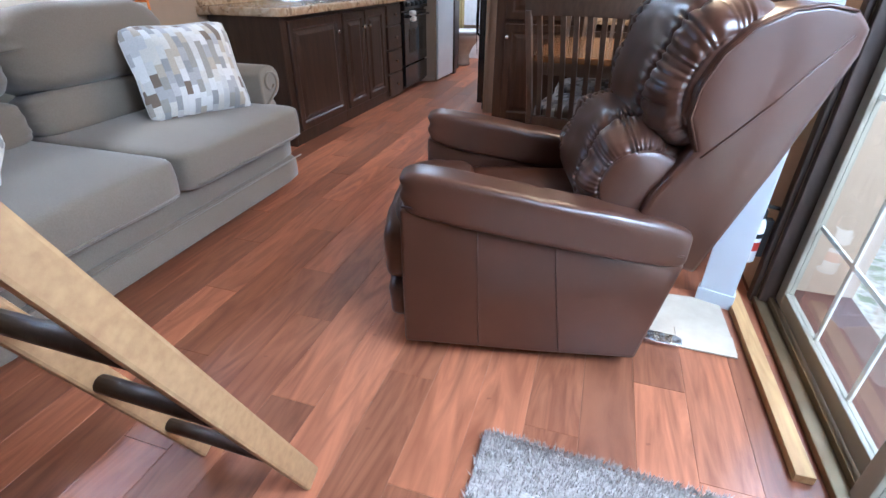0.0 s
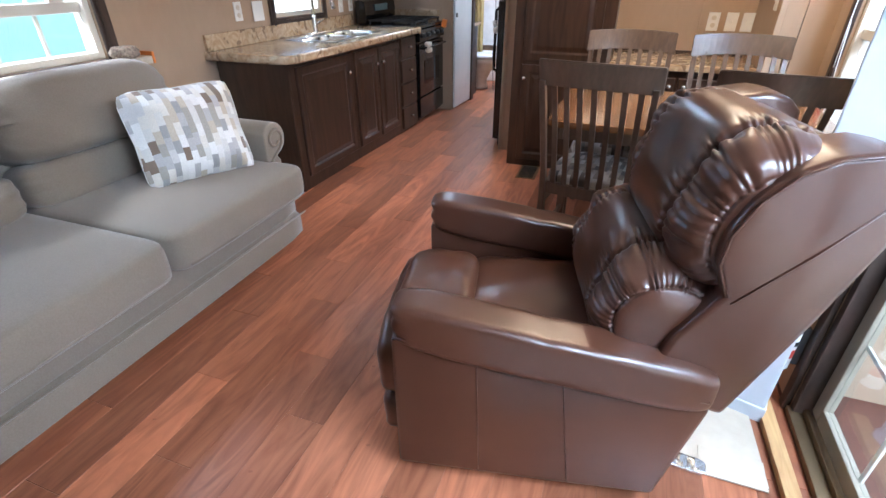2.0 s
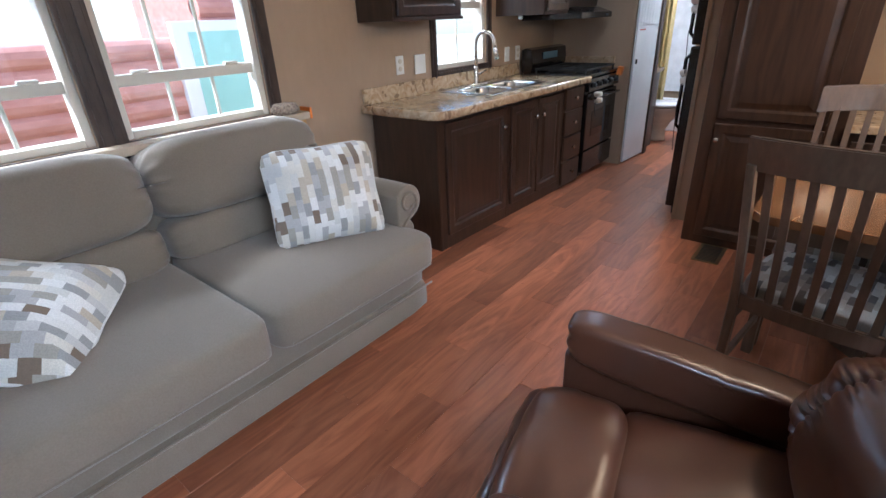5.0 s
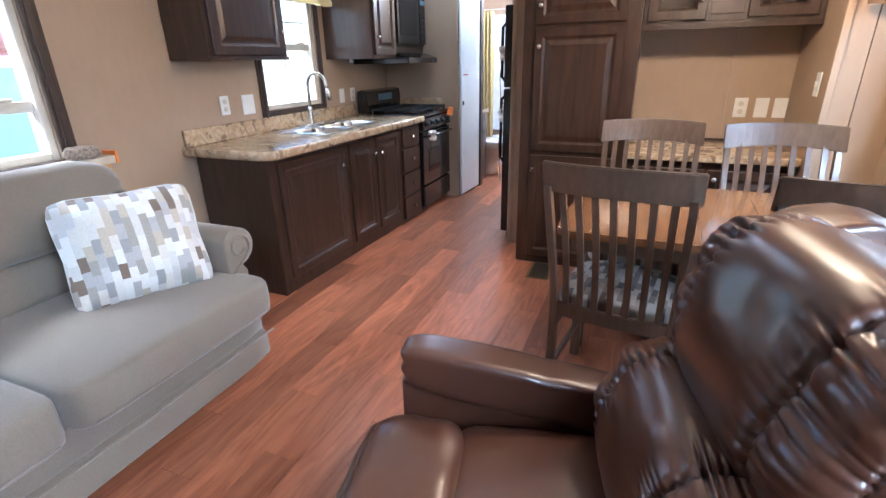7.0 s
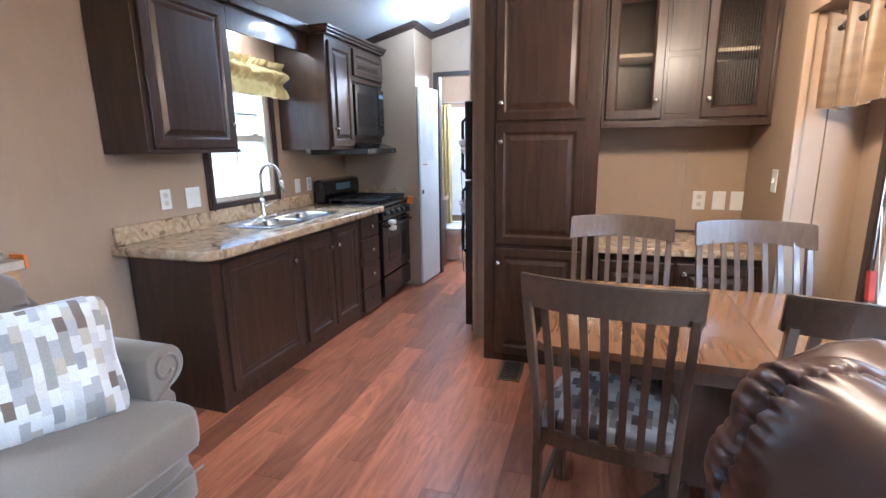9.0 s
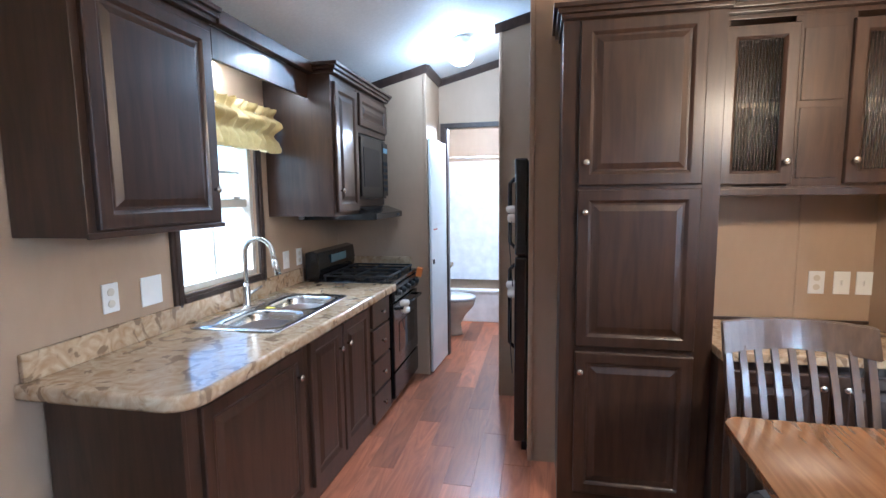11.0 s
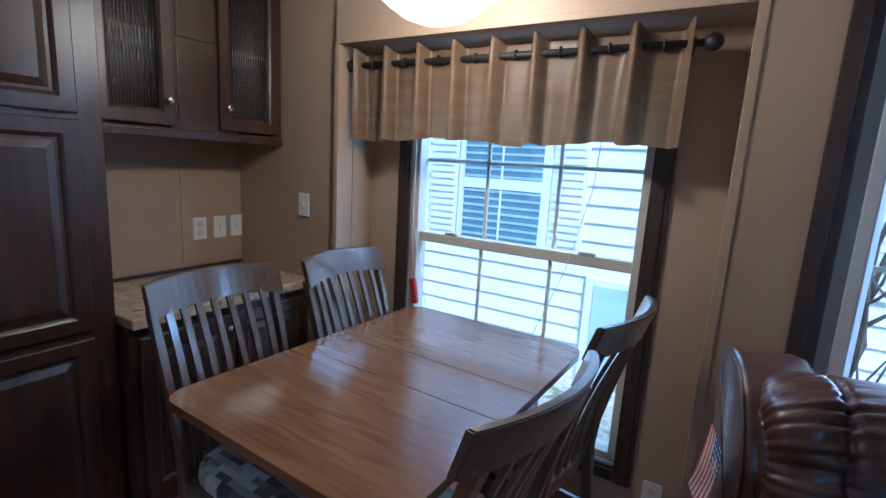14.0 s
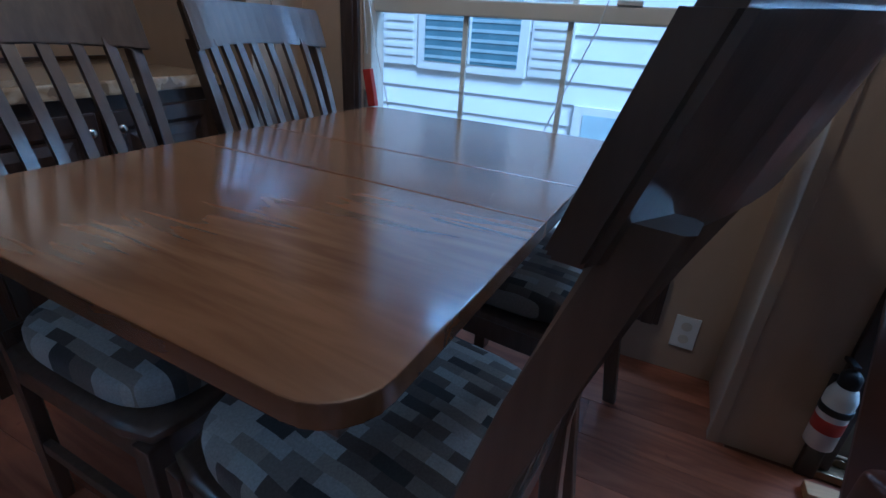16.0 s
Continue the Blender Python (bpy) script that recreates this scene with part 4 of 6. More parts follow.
def foam_wrap(x, y, z, cord, label):
    f = thing("foam_wrap", label, "packaging", x, y, z)
    part("wrap", puff_bm((0, 0, 0.022), (0.032, 0.04, 0.022), 3, 6, shape=lambda u, p: p * (1 + 0.12 * noise.noise(u * 3))), FOAM, f, smooth=True)
    part("wrap", puff_bm((0.005, 0.0, -0.028), (0.03, 0.036, 0.026), 3, 6, shape=lambda u, p: p * (1 + 0.12 * noise.noise(u * 3 + Vector((4, 0, 0))))), FOAM, f, smooth=True)
    part("cord", tube_bm([(0.0, -0.03, -0.04), (-0.012, -0.04, -cord * 0.4), (0.0, -0.05, -cord * 0.75), (0.008, -0.045, -cord)], 0.003, 6), BLACKMAT, f, "thin dangling cord", smooth=True)


foam_wrap(-0.90, 5.52, 0.735, 0.16, "white foam wrapped round the oven handle")

# ---- hall: furnace door, bath opening, light ----
fd = thing("furnace_door", "white louvred metal furnace closet door", "door", -0.85, 6.118, 0.0, 86)
part("leaf", box_bm(0.0, 0.475, -0.022, 0.0, 0.02, 1.99, bevel=0.004), WHITEMETAL, fd)
for j in range(34):
    for i in range(6):
        z = 1.28 + j * 0.02
        part("louvre", box_bm(0.04 + i * 0.064, 0.096 + i * 0.064, -0.0265, -0.0225, z, z + 0.009, bevel=0), WHITEMETAL, fd)
part("label_plate", box_bm(0.05, 0.17, -0.0235, -0.0225, 1.235, 1.245, bevel=0), RED, fd, "red printed strip")
part("latch", box_bm(0.025, 0.045, -0.034, -0.0225, 0.95, 0.99, bevel=0.003), BLACKMAT, fd)
bc = thing("bath_door_casing", "dark brown casing of the bathroom doorway", "door frame", 0, 6.62, 0, kind="structure")
for x0, x1, z0, z1 in ((-0.845, -0.80, 0, 2.175), (-0.17, -0.125, 0, 2.175), (-0.80, -0.17, 2.13, 2.175)):
    part("casing", box_bm(x0, x1, -0.016, 0.0, z0, z1, bevel=0.004), TRIM, bc)
part("jamb", box_bm(-0.80, -0.785, 0.0, 0.085, 0, 2.13, bevel=0.002), TRIM, bc)
part("jamb", box_bm(-0.185, -0.17, 0.0, 0.085, 0, 2.13, bevel=0.002), TRIM, bc)
hl = thing("ceiling_light", "white glass mushroom ceiling light, switched on", "light", -0.52, 5.78, ceiling_height(0.52) - 0.03)
part("base", lathe_bm([(0.07, -0.03), (0.075, -0.02), (0.075, 0.03)], 24), WHITE, hl, smooth=True)
hg = part("globe", lathe_bm([(0.004, -0.165), (0.04, -0.155), (0.085, -0.125), (0.10, -0.09), (0.085, -0.055), (0.06, -0.03)], 28), OPALCOOL, hl, "glowing opal globe", smooth=True)
hg.visible_shadow = False

# ---- bathroom ----
tub = thing("bathtub", "white acrylic bathtub with apron", "bathtub", -1.655, 7.86, 0)
part("apron", box_bm(0, 1.5, 0, 0.06, 0, 0.36, bevel=0.012), TUBWHITE, tub)
part("rim", box_bm(0, 1.5, -0.015, 0.10, 0.355, 0.395, bevel=0.012), TUBWHITE, tub)
part("floor_pan", box_bm(0, 1.5, 0.06, 0.80, 0.0, 0.08, bevel=0.01), TUBWHITE, tub)
sr = thing("shower_surround", "glossy white shower surround panels", "shower wall", -1.655, 8.68, 0.37)
part("panel", box_bm(0.0, 1.5, 0.0, 0.05, 0, 1.58, bevel=0.006), TUBWHITE, sr)
part("panel", box_bm(0.003, 0.03, -0.78, -0.001, 0, 1.58, bevel=0.006), TUBWHITE, sr)
part("panel", box_bm(1.49, 1.515, -0.78, -0.001, 0, 1.58, bevel=0.006), TUBWHITE, sr)
part("ledge", box_bm(0.03, 1.49, -0.03, -0.001, 1.56, 1.60, bevel=0.008), TUBWHITE, sr)
wall("wall_bath_right", "x", -0.13, -0.06, 6.70, Y1, 0, 2.8)
rod = thing("shower_rod", "chrome shower curtain rod", "rod", -0.9, 7.84, 1.96)
part("bar", tube_bm([(-0.755, 0, 0), (0.77, 0, 0)], 0.012, 10), NICKEL, rod, smooth=True)


def shower_curtain():
    c = thing("shower_curtain", "golden fabric shower curtain drawn aside", "curtain", -1.18, 7.80, 0.2)
    bm = bmesh.new()
    rows = []
    for j in range(9):
        rows.append([bm.verts.new((-0.15 + 0.33 * i / 50, 0.035 * math.sin(i * 0.9) - 0.005 * j * math.sin(i), 1.74 * j / 8)) for i in range(51)])
    for a, b in zip(rows, rows[1:]):
        for i in range(50):
            bm.faces.new((a[i], a[i + 1], b[i + 1], b[i]))
    part("cloth", bm, GOLDCLOTH, c, smooth=True)


shower_curtain()


def toilet():
    t = thing("toilet", "cream porcelain toilet with closed lid", "toilet", -0.86, 7.33, 0)

    def oval(z, rx, ry, cx):
        return [(cx + rx * math.cos(2 * math.pi * k / 24), ry * math.sin(2 * math.pi * k / 24), z) for k in range(24)]
    bm = bmesh.new()
    rings = [[bm.verts.new(p) for p in oval(*r)] for r in ((0.0, 0.15, 0.10, -0.06), (0.03, 0.145, 0.095, -0.06), (0.12, 0.12, 0.085, -0.05), (0.22, 0.15, 0.11, -0.03), (0.32, 0.21, 0.16, 0.0), (0.385, 0.23, 0.18, 0.0), (0.395, 0.22, 0.17, 0.0))]
    for a, b in zip(rings, rings[1:]):
        for k in range(24):
            bm.faces.new((a[k], a[(k + 1) % 24], b[(k + 1) % 24], b[k]))
    bm.faces.new(rings[0][::-1])
    bm.faces.new(rings[-1])
    part("bowl", bm, PORCELAIN, t, smooth=True)
    bm = bmesh.new()
    rings = [[bm.verts.new(p) for p in oval(*r)] for r in ((0.397, 0.225, 0.178, 0.0), (0.40, 0.235, 0.185, 0.0), (0.425, 0.235, 0.185, 0.0), (0.435, 0.22, 0.17, 0.0))]
    for a, b in zip(rings, rings[1:]):
        for k in range(24):
            bm.faces.new((a[k], a[(k + 1) % 24], b[(k + 1) % 24], b[k]))
    bm.faces.new(rings[0][::-1])
    bm.faces.new(rings[-1])
    part("lid", bm, TUBWHITE, t, "white seat and lid", smooth=True)
    part("tank", box_bm(-0.47, -0.25, -0.22, 0.22, 0.38, 0.74, bevel=0.02), PORCELAIN, t)
    part("tank_lid", box_bm(-0.48, -0.24, -0.23, 0.23, 0.741, 0.775, bevel=0.012), PORCELAIN, t)


toilet()
vn = thing("bath_vanity", "dark espresso bathroom vanity with laminate top", "vanity", -1.65, 6.72, 0)
part("body", box_bm(0.0, 0.80, 0.0, 0.33, 0.0, 0.80, bevel=0.004), DARK, vn)
part("top", box_bm(0.0, 0.83, -0.01, 0.35, 0.801, 0.84, bevel=0.006), COUNTER, vn)
# unseen glowing globe, added along with the bathroom fill lamp
bl = thing("bath_light", "unseen white glass globe added to light the bathroom", "light", -0.4, 7.3, ceiling_height(0.4))
part("globe", lathe_bm([(0.004, -0.16), (0.07, -0.13), (0.09, -0.08), (0.06, -0.02), (0.06, 0.02)], 20), OPALCOOL, bl, smooth=True).visible_shadow = False


# ---- refrigerator ----
def fridge():
    f = thing("refrigerator", "black top-freezer refrigerator with foam-wrapped handles", "refrigerator", -0.012, 4.99, 0)
    part("case", box_bm(0.0, 0.62, 0.0, 0.74, 0.02, 1.72, bevel=0.006), BLACK, f)
    part("freezer_door", box_bm(-0.075, -0.003, -0.002, 0.742, 1.18, 1.73, bevel=0.012), BLACK, f)
    part("door", box_bm(-0.075, -0.003, -0.002, 0.742, 0.06, 1.17, bevel=0.012), BLACK, f)
    part("grille", box_bm(-0.03, -0.001, 0.02, 0.72, 0.0, 0.055, bevel=0.002), BLACKMAT, f)
    for z0, z1 in ((1.22, 1.62), (0.62, 1.12)):
        part("handle", tube_bm([(-0.075, 0.06, z0), (-0.105, 0.06, z0 + 0.03), (-0.105, 0.06, z1 - 0.03), (-0.075, 0.06, z1)], 0.012, 8), BLACK, f, smooth=True)


fridge()
foam_wrap(-0.105, 5.035, 1.42, 0.42, "white foam block wrapped on the freezer handle")
foam_wrap(-0.105, 5.035, 0.98, 0.50, "white foam block wrapped on the refrigerator handle")

# ---- pantry and hutch ----
pn = thing("pantry_cabinet", "tall dark espresso pantry with three raised-panel doors", "cabinet", 0.15, 4.565, 0)
part("body", box_bm(0, 0.68, 0, 0.332, 0.0, 2.30, bevel=0.003), DARK, pn)
add_door(pn, 0.075, 1.565, 0.525, 0.725, (0.108, 1.668))
add_door(pn, 0.075, 0.805, 0.525, 0.74, (0.108, 1.442))
add_door(pn, 0.075, 0.06, 0.525, 0.715, (0.098, 0.683))
crown(pn, 0.68, 0.332, 2.30, True, True)

hb = thing("buffet_cabinet", "dark espresso hutch base cabinet with two doors", "cabinet", 0.834, 4.49, 0)
part("body", box_bm(0, 0.882, 0, 0.555, 0.0, 0.795, bevel=0.003), DARK, hb)
add_door(hb, 0.035, 0.07, 0.395, 0.68, (0.395, 0.70))
add_door(hb, 0.45, 0.07, 0.395, 0.68, (0.485, 0.70))
ht = thing("hutch_counter", "brown granite-look laminate hutch counter", "countertop", 0.834, 4.455, 0.796)
part("top", box_bm(0, 0.885, 0, 0.59, 0, 0.042, bevel=0.008), COUNTER, ht)
part("back_strip", box_bm(0, 0.885, 0.578, 0.59, 0.0425, 0.06, bevel=0.003), DARK, ht)
hu = thing("hutch_cabinet", "dark espresso wall hutch with ribbed-glass doors", "cabinet", 0.835, 4.70, 1.53)
w, d, h = 0.885, 0.345, 0.78
for nm, b in (("side", (0, 0.018, 0.0, d, 0, h)), ("side", (w - 0.018, w, 0.0, d, 0, h)), ("bottom", (0.018, w - 0.018, 0.0, d, 0, 0.02)), ("top", (0.018, w - 0.018, 0.0, d, h - 0.02, h)),
              ("back", (0.018, w - 0.018, d - 0.01, d, 0.02, h - 0.02)), ("stile", (0.018, 0.05, 0.0, 0.02, 0.02, h - 0.02)), ("stile", (0.31, 0.545, 0.0, 0.02, 0.02, h - 0.02)), ("stile", (w - 0.05, w - 0.018, 0.0, 0.02, 0.02, h - 0.02))):
    part(nm, box_bm(*b, bevel=0.002), DARK, hu)
part("shelf", box_bm(0.02, w - 0.02, 0.03, d - 0.012, 0.38, 0.40, bevel=0.002), SHELLWOOD, hu)
add_door(hu, 0.02, 0.03, 0.305, 0.70, (0.292, 0.13), glass=True)
add_door(hu, 0.53, 0.03, 0.325, 0.70, (0.562, 0.13), glass=True)
for z in (0.055, 0.395):
    part("centre_panel", box_bm(0.345, 0.51, -0.006, -0.001, z, z + 0.31, bevel=0.004), DARK, hu)
part("light_rail", box_bm(-0.002, w, -0.012, 0.0, -0.02, 0.012, bevel=0.003), DARK, hu)
crown(hu, w, d, h, False, False)


# ---- wall plates ----
def plate(x, y, z, rz, w=0.075, h=0.12, kind="outlet", label="white duplex outlet plate"):
    p = thing("outlet" if kind == "outlet" else ("wall_switch" if kind == "switch" else "wall_plate"), label, kind if kind != "blank" else "wall plate", x, y, z, rz)
    part("plate", box_bm(-w / 2, w / 2, -0.006, 0, -h / 2, h / 2, bevel=0.003), WHITE, p)
    if kind == "outlet":
        for s in (-0.024, 0.024):
            part("socket", lathe_bm([(0.016, 0.0), (0.016, 0.0025), (0.006, 0.003)], 14, pose(0, -0.006, s, 90)), VINYL, p)
    elif kind == "switch":
        part("rocker", box_bm(-0.006, 0.006, -0.016, -0.006, -0.012, 0.014, bevel=0.002), WHITE, p)


plate(XL + 0.001, 3.845, 1.13, 90)
plate(XL + 0.001, 4.055, 1.12, 90, 0.115, 0.13, "blank", "blank white wall plate")
plate(XL + 0.001, 5.22, 1.10, 90, kind="switch", label="white light switch plate by the stove")
plate(XL + 0.001, 5.40, 1.10, 90)
plate(1.472, 5.049, 1.052, 0)
plate(1.588, 5.049, 1.052, 0, kind="switch", label="white light switch plate over the hutch")
plate(1.69, 5.049, 1.052, 0, kind="switch", label="white light switch plate over the hutch")
plate(XR + 0.024, 4.53, 1.217, -90, kind="switch", label="white light switch plate beside the bay")
plate(XB - 0.001, 2.76, 0.16, -90)


# ---- sofa ----
def sofa():
    s = thing("sofa", "grey-beige upholstered two-seat sofa with rolled arms", "sofa", -1.10, 2.0, 0)
    y0, y1 = -1.10, 1.10          # outer faces of the arms
    inner = 0.87

    def skirt(nm, x1, z0, z1, bulge):
        part(nm, puff_bm(((x1 - 0.47) / 2, 0, (z0 + z1) / 2), ((x1 + 0.47) / 2, 0.925, (z1 - z0) / 2), 16, 18,
                         shape=lambda u, p: p + Vector((bulge * max(0, u.x) * (1 - u.z * u.z), 0, 0))), FABRIC, s, smooth=True)
    skirt("base_rail", 0.462, 0.055, 0.188, 0.004)
    skirt("front_rail", 0.437, 0.18, 0.335, 0.004)
    part("welt", tube_bm([(0.464, -0.91, 0.186), (0.468, 0, 0.187), (0.464, 0.91, 0.186)], 0.005, 6), FABRIC, s, smooth=True)
    for k, (ya, yb) in enumerate(((-inner - 0.02, -0.004), (0.004, inner + 0.02))):
        def seat(u, p, k=k):
            q = p.copy()
            out = (u.y > 0.70) if k else (u.y < -0.70)
            if out and q.x < 0.26:
                q.y = math.copysign(min(abs(p.y), 0.40), p.y)
            q.z += 0.018 * (1 - u.x * u.x) * (1 - u.y * u.y) * (1 if u.z > 0 else 0)
            q.x += 0.012 * max(0, u.x) * (1 - u.z * u.z)
            return q
        part("seat_cushion", puff_bm((0.08, (ya + yb) / 2, 0.396), (0.445, (yb - ya) / 2 - 0.002, 0.086), 14, 30, shape=seat), FABRIC, s, smooth=True)
        part("welt", tube_bm([(0.528, ya + 0.05, 0.338), (0.534, (ya + yb) / 2, 0.338), (0.528, yb - 0.05, 0.338)], 0.005, 6), FABRIC, s, smooth=True)
    for ya, yb in ((-inner, -0.003), (0.003, inner)):
        yc, hy = (ya + yb) / 2, (yb - ya) / 2

        def lower(u, p):
            q = p.copy()
            q.x += 0.02 * max(0, u.x) * (1 - u.y ** 4)
            q += Vector((0.008 * math.sin(u.z * 14 + 3 * noise.noise(Vector((u.z * 3, yc, 1)))) * max(0, abs(u.y) - 0.8) * 5, 0, 0)) * max(0, u.x)
            return q

        def upper(u, p):
            q = p.copy()
            q.x += 0.03 * max(0, u.x) * (1 - u.y ** 4)
            q.z -= 0.05 * max(0, abs(u.y) - 0.55) * (u.z > 0) * (1.4 if (u.y > 0) == (yc > 0) else 0.5)
            q += Vector((0.009 * max(0, u.x), 0, 0.006 * max(0, u.z))) * math.sin(16 * math.atan2(u.z, u.x) + 4 * noise.noise(Vector((u.z * 3, u.x * 3, yc)))) * max(0, abs(u.y) - 0.78) * 5
            return q
        part("lower_back_cushion", puff_bm((0, 0, 0), (0.135, hy - 0.003, 0.105), 5, 30, m=pose(-0.325, yc, 0.55, 0, -9), shape=lower), FABRIC, s, smooth=True)
        part("upper_back_cushion", puff_bm((0, 0, 0), (0.185, hy + 0.002, 0.18), 4.6, 34, m=pose(-0.385, yc, 0.80, 0, -14), shape=upper), FABRIC, s, smooth=True)
    part("back_frame", puff_bm((-0.45, 0, 0.45), (0.075, 1.0, 0.40), 10, 10), FABRIC, s, smooth=True)
    for sg in (-1, 1):
        # rolled arm: scroll outline drawn along x, with a flat front panel
        out = []
        for k in range(19):
            a = radians(-100 + 250 * k / 18)
            out.append((sg * (0.925 + 0.09 * math.cos(a)), 0.585 + 0.09 * math.sin(a)))
        out = [(sg * 0.955, 0.06), (sg * 0.955, 0.46)] + out[1:] + [(sg * 0.845, 0.48), (sg * 0.84, 0.06)]
        arm = part("arm", prism_bm(out, "x", -0.50, 0.325, bevel=0.010), FABRIC, s, smooth=False)
        for f in arm.data.polygons:
            f.use_smooth = True
        sc = [(0.329, sg * (0.925 + 0.064 * math.cos(radians(a)) * (1 - 0.55 * i / 14)), 0.585 + 0.064 * math.sin(radians(a)) * (1 - 0.55 * i / 14)) for i, a in enumerate(range(-60, 360, 30))]
        part("scroll_welt", tube_bm([(0.329, sg * 0.865, 0.40), (0.329, sg * 0.868, 0.47)] + sc, 0.008, 8), FABRIC, arm, smooth=True)
    for x in (-0.42, 0.27):
        for y in (-0.87, 0.87):
            part("foot", lathe_bm([(0.02, 0.0), (0.028, 0.06)], 10, pose(x, y, 0)), TRIM, s)
    return s


sofa()
wr = thing("plastic_wrap", "crumpled clear plastic round a sofa foot", "packaging", -0.80, 2.88, 0)
part("film", puff_bm((0, 0, 0.022), (0.07, 0.055, 0.022), 2.4, 14, shape=lambda u, p: p * (1 + 0.45 * noise.noise(u * 4.0)) if u.z > -0.6 else Vector((p.x, p.y, -0.022))), PLASTIC, wr, smooth=False)


def throw_pillow(label, m):
    p = tagged(new("throw_pillow"), label, "pillow")
    p.matrix_world = m

    def shape(u, q):
        w = max(abs(u.y), abs(u.z))
        corner = min(abs(u.y), abs(u.z))
        q = q.copy()
        q.x *= max(0.06, (1 - w ** 3.2))
        f = 1 - 0.06 * (1 - corner) * w ** 4
        q.y, q.z = q.y * f, q.z * f
        q.x += 0.006 * noise.noise(Vector((u.y * 3, u.z * 3, u.x)))
        return q
    part("cover", puff_bm((0, 0, 0), (0.15, 0.262, 0.238), 8, 26, shape=shape), PILLOWCLOTH, p, smooth=True)
    r = 0.244
    pts = []
    for a, b in (((-1, -1), (1, -1)), ((1, -1), (1, 1)), ((1, 1), (-1, 1)), ((-1, 1), (-1, -1))):
        for k in range(8):
            t = k / 8
            y, z = a[0] + (b[0] - a[0]) * t, a[1] + (b[1] - a[1]) * t
            f = 1 - 0.055 * (1 - min(abs(y), abs(z)))
            n = (abs(y) ** 8 + abs(z) ** 8) ** 0.125 * 0.945
            pts.append((0, y * r * f / n, z * r * f * 0.91 / n))
    part("piping", tube_bm(pts + [pts[0]], 0.0065, 6), WHITECLOTH, p, "pale piping", smooth=True)
    return p


throw_pillow("patchwork-print throw pillow leaning on the sofa back", pose(-1.005, 2.605, 0.675, 0, -21, -25.7))
throw_pillow("patchwork-print throw pillow at the far end of the sofa", pose(-1.10, 1.435, 0.575, 45, -70, 6))

# timber lying along the sill behind the sofa
bd = thing("timber_board", "long pale timber with an orange painted end", "lumber", -1.595, 2.05, 0.0)
part("timber", box_bm(-0.045, 0.045, -0.95, 0.93, 0.925, 0.965, bevel=0.004), CARD, bd)
part("painted_end", box_bm(-0.046, 0.046, 0.931, 0.945, 0.924, 0.985, bevel=0.002), ORANGE, bd, "orange painted end")
for y in (-0.9, 0.88):
    part("prop", box_bm(-0.03, 0.03, y - 0.03, y + 0.03, 0.0, 0.924, bevel=0.003), PINE, bd)
bw = thing("paper_roll", "speckled brown wrapping roll on the timber", "packaging", -1.575, 2.84, 0.966)
part("roll", puff_bm((0, 0, 0.032), (0.042, 0.075, 0.032), 3, 10, shape=lambda u, p: p * (1 + 0.15 * noise.noise(u * 3))), material("speckled_paper", (0.40, 0.33, 0.26), 0.9, second=(0.16, 0.12, 0.09), scale=90), bw, smooth=True)


def valance_rod_cloth(name, label, x, y0, y1, z0, z1, waves, mat, side):
    v = thing(name, label, "valance", x, 0, 0)
    bm = bmesh.new()
    n, rows = waves * 24, []
    for j in range(13):
        tz = j / 12
        row = []
        for i in range(n + 1):
            u = i / n
            ph = u * waves * 2 * math.pi
            # narrow folds stand out in front of the rod, wide flat stretches hang behind it
            lean = 0.5 * noise.noise(Vector((u * 9, 0.4 * tz, 3.0)))
            fold = max(0.0, math.cos(ph + lean * (1 - tz))) ** (5 - 3.2 * (1 - tz))
            off = side * (-0.022 + 0.066 * fold + 0.008 * (1 - tz) * math.sin(ph * 2 + 5 * lean))
            z = z0 + (z1 - z0) * tz - 0.014 * (1 - tz) * (1 - fold) * math.cos(ph * 0.25 + 1) + (0.03 * fold - 0.012) * tz
            row.append(bm.verts.new((off, y0 + (y1 - y0) * u + 0.006 * math.sin(2 * ph), z)))
        rows.append(row)
    for a, b in zip(rows, rows[1:]):
        for i in range(n):
            bm.faces.new((a[i], a[i + 1], b[i + 1], b[i]))
    part("cloth", bm, mat, v, smooth=True)
    zr = z1 - 0.055
    part("rod", tube_bm([(0, y0 - 0.03, zr), (0, y1 + 0.03, zr)], 0.0125, 12), BLACKMAT, v, "black curtain rod", smooth=True)
    for y in (y0 - 0.055, y1 + 0.055):
        part("finial", puff_bm((0, y, zr), (0.028, 0.03, 0.028), 2, 8), BLACKMAT, v, smooth=True)
    for i in range(waves * 2):
        y = y0 + (y1 - y0) * i / (waves * 2)
        part("grommet", lathe_bm([(0.0165, -0.003), (0.021, -0.003), (0.021, 0.003), (0.0165, 0.003)], 14, pose(0, y, zr, 90)), BLACKMAT, v, smooth=True)
    for y in (y0 + 0.02, y1 - 0.02):
        part("bracket", box_bm(0, 0.175, y - 0.006, y + 0.006, zr - 0.006, zr + 0.006, bevel=0.001), BLACKMAT, v)
    return v


valance_rod_cloth("dining_valance", "bronze satin grommet valance on a black rod", 1.80, 2.82, 4.245, 1.565, 1.955, 8, VALANCE, -1)


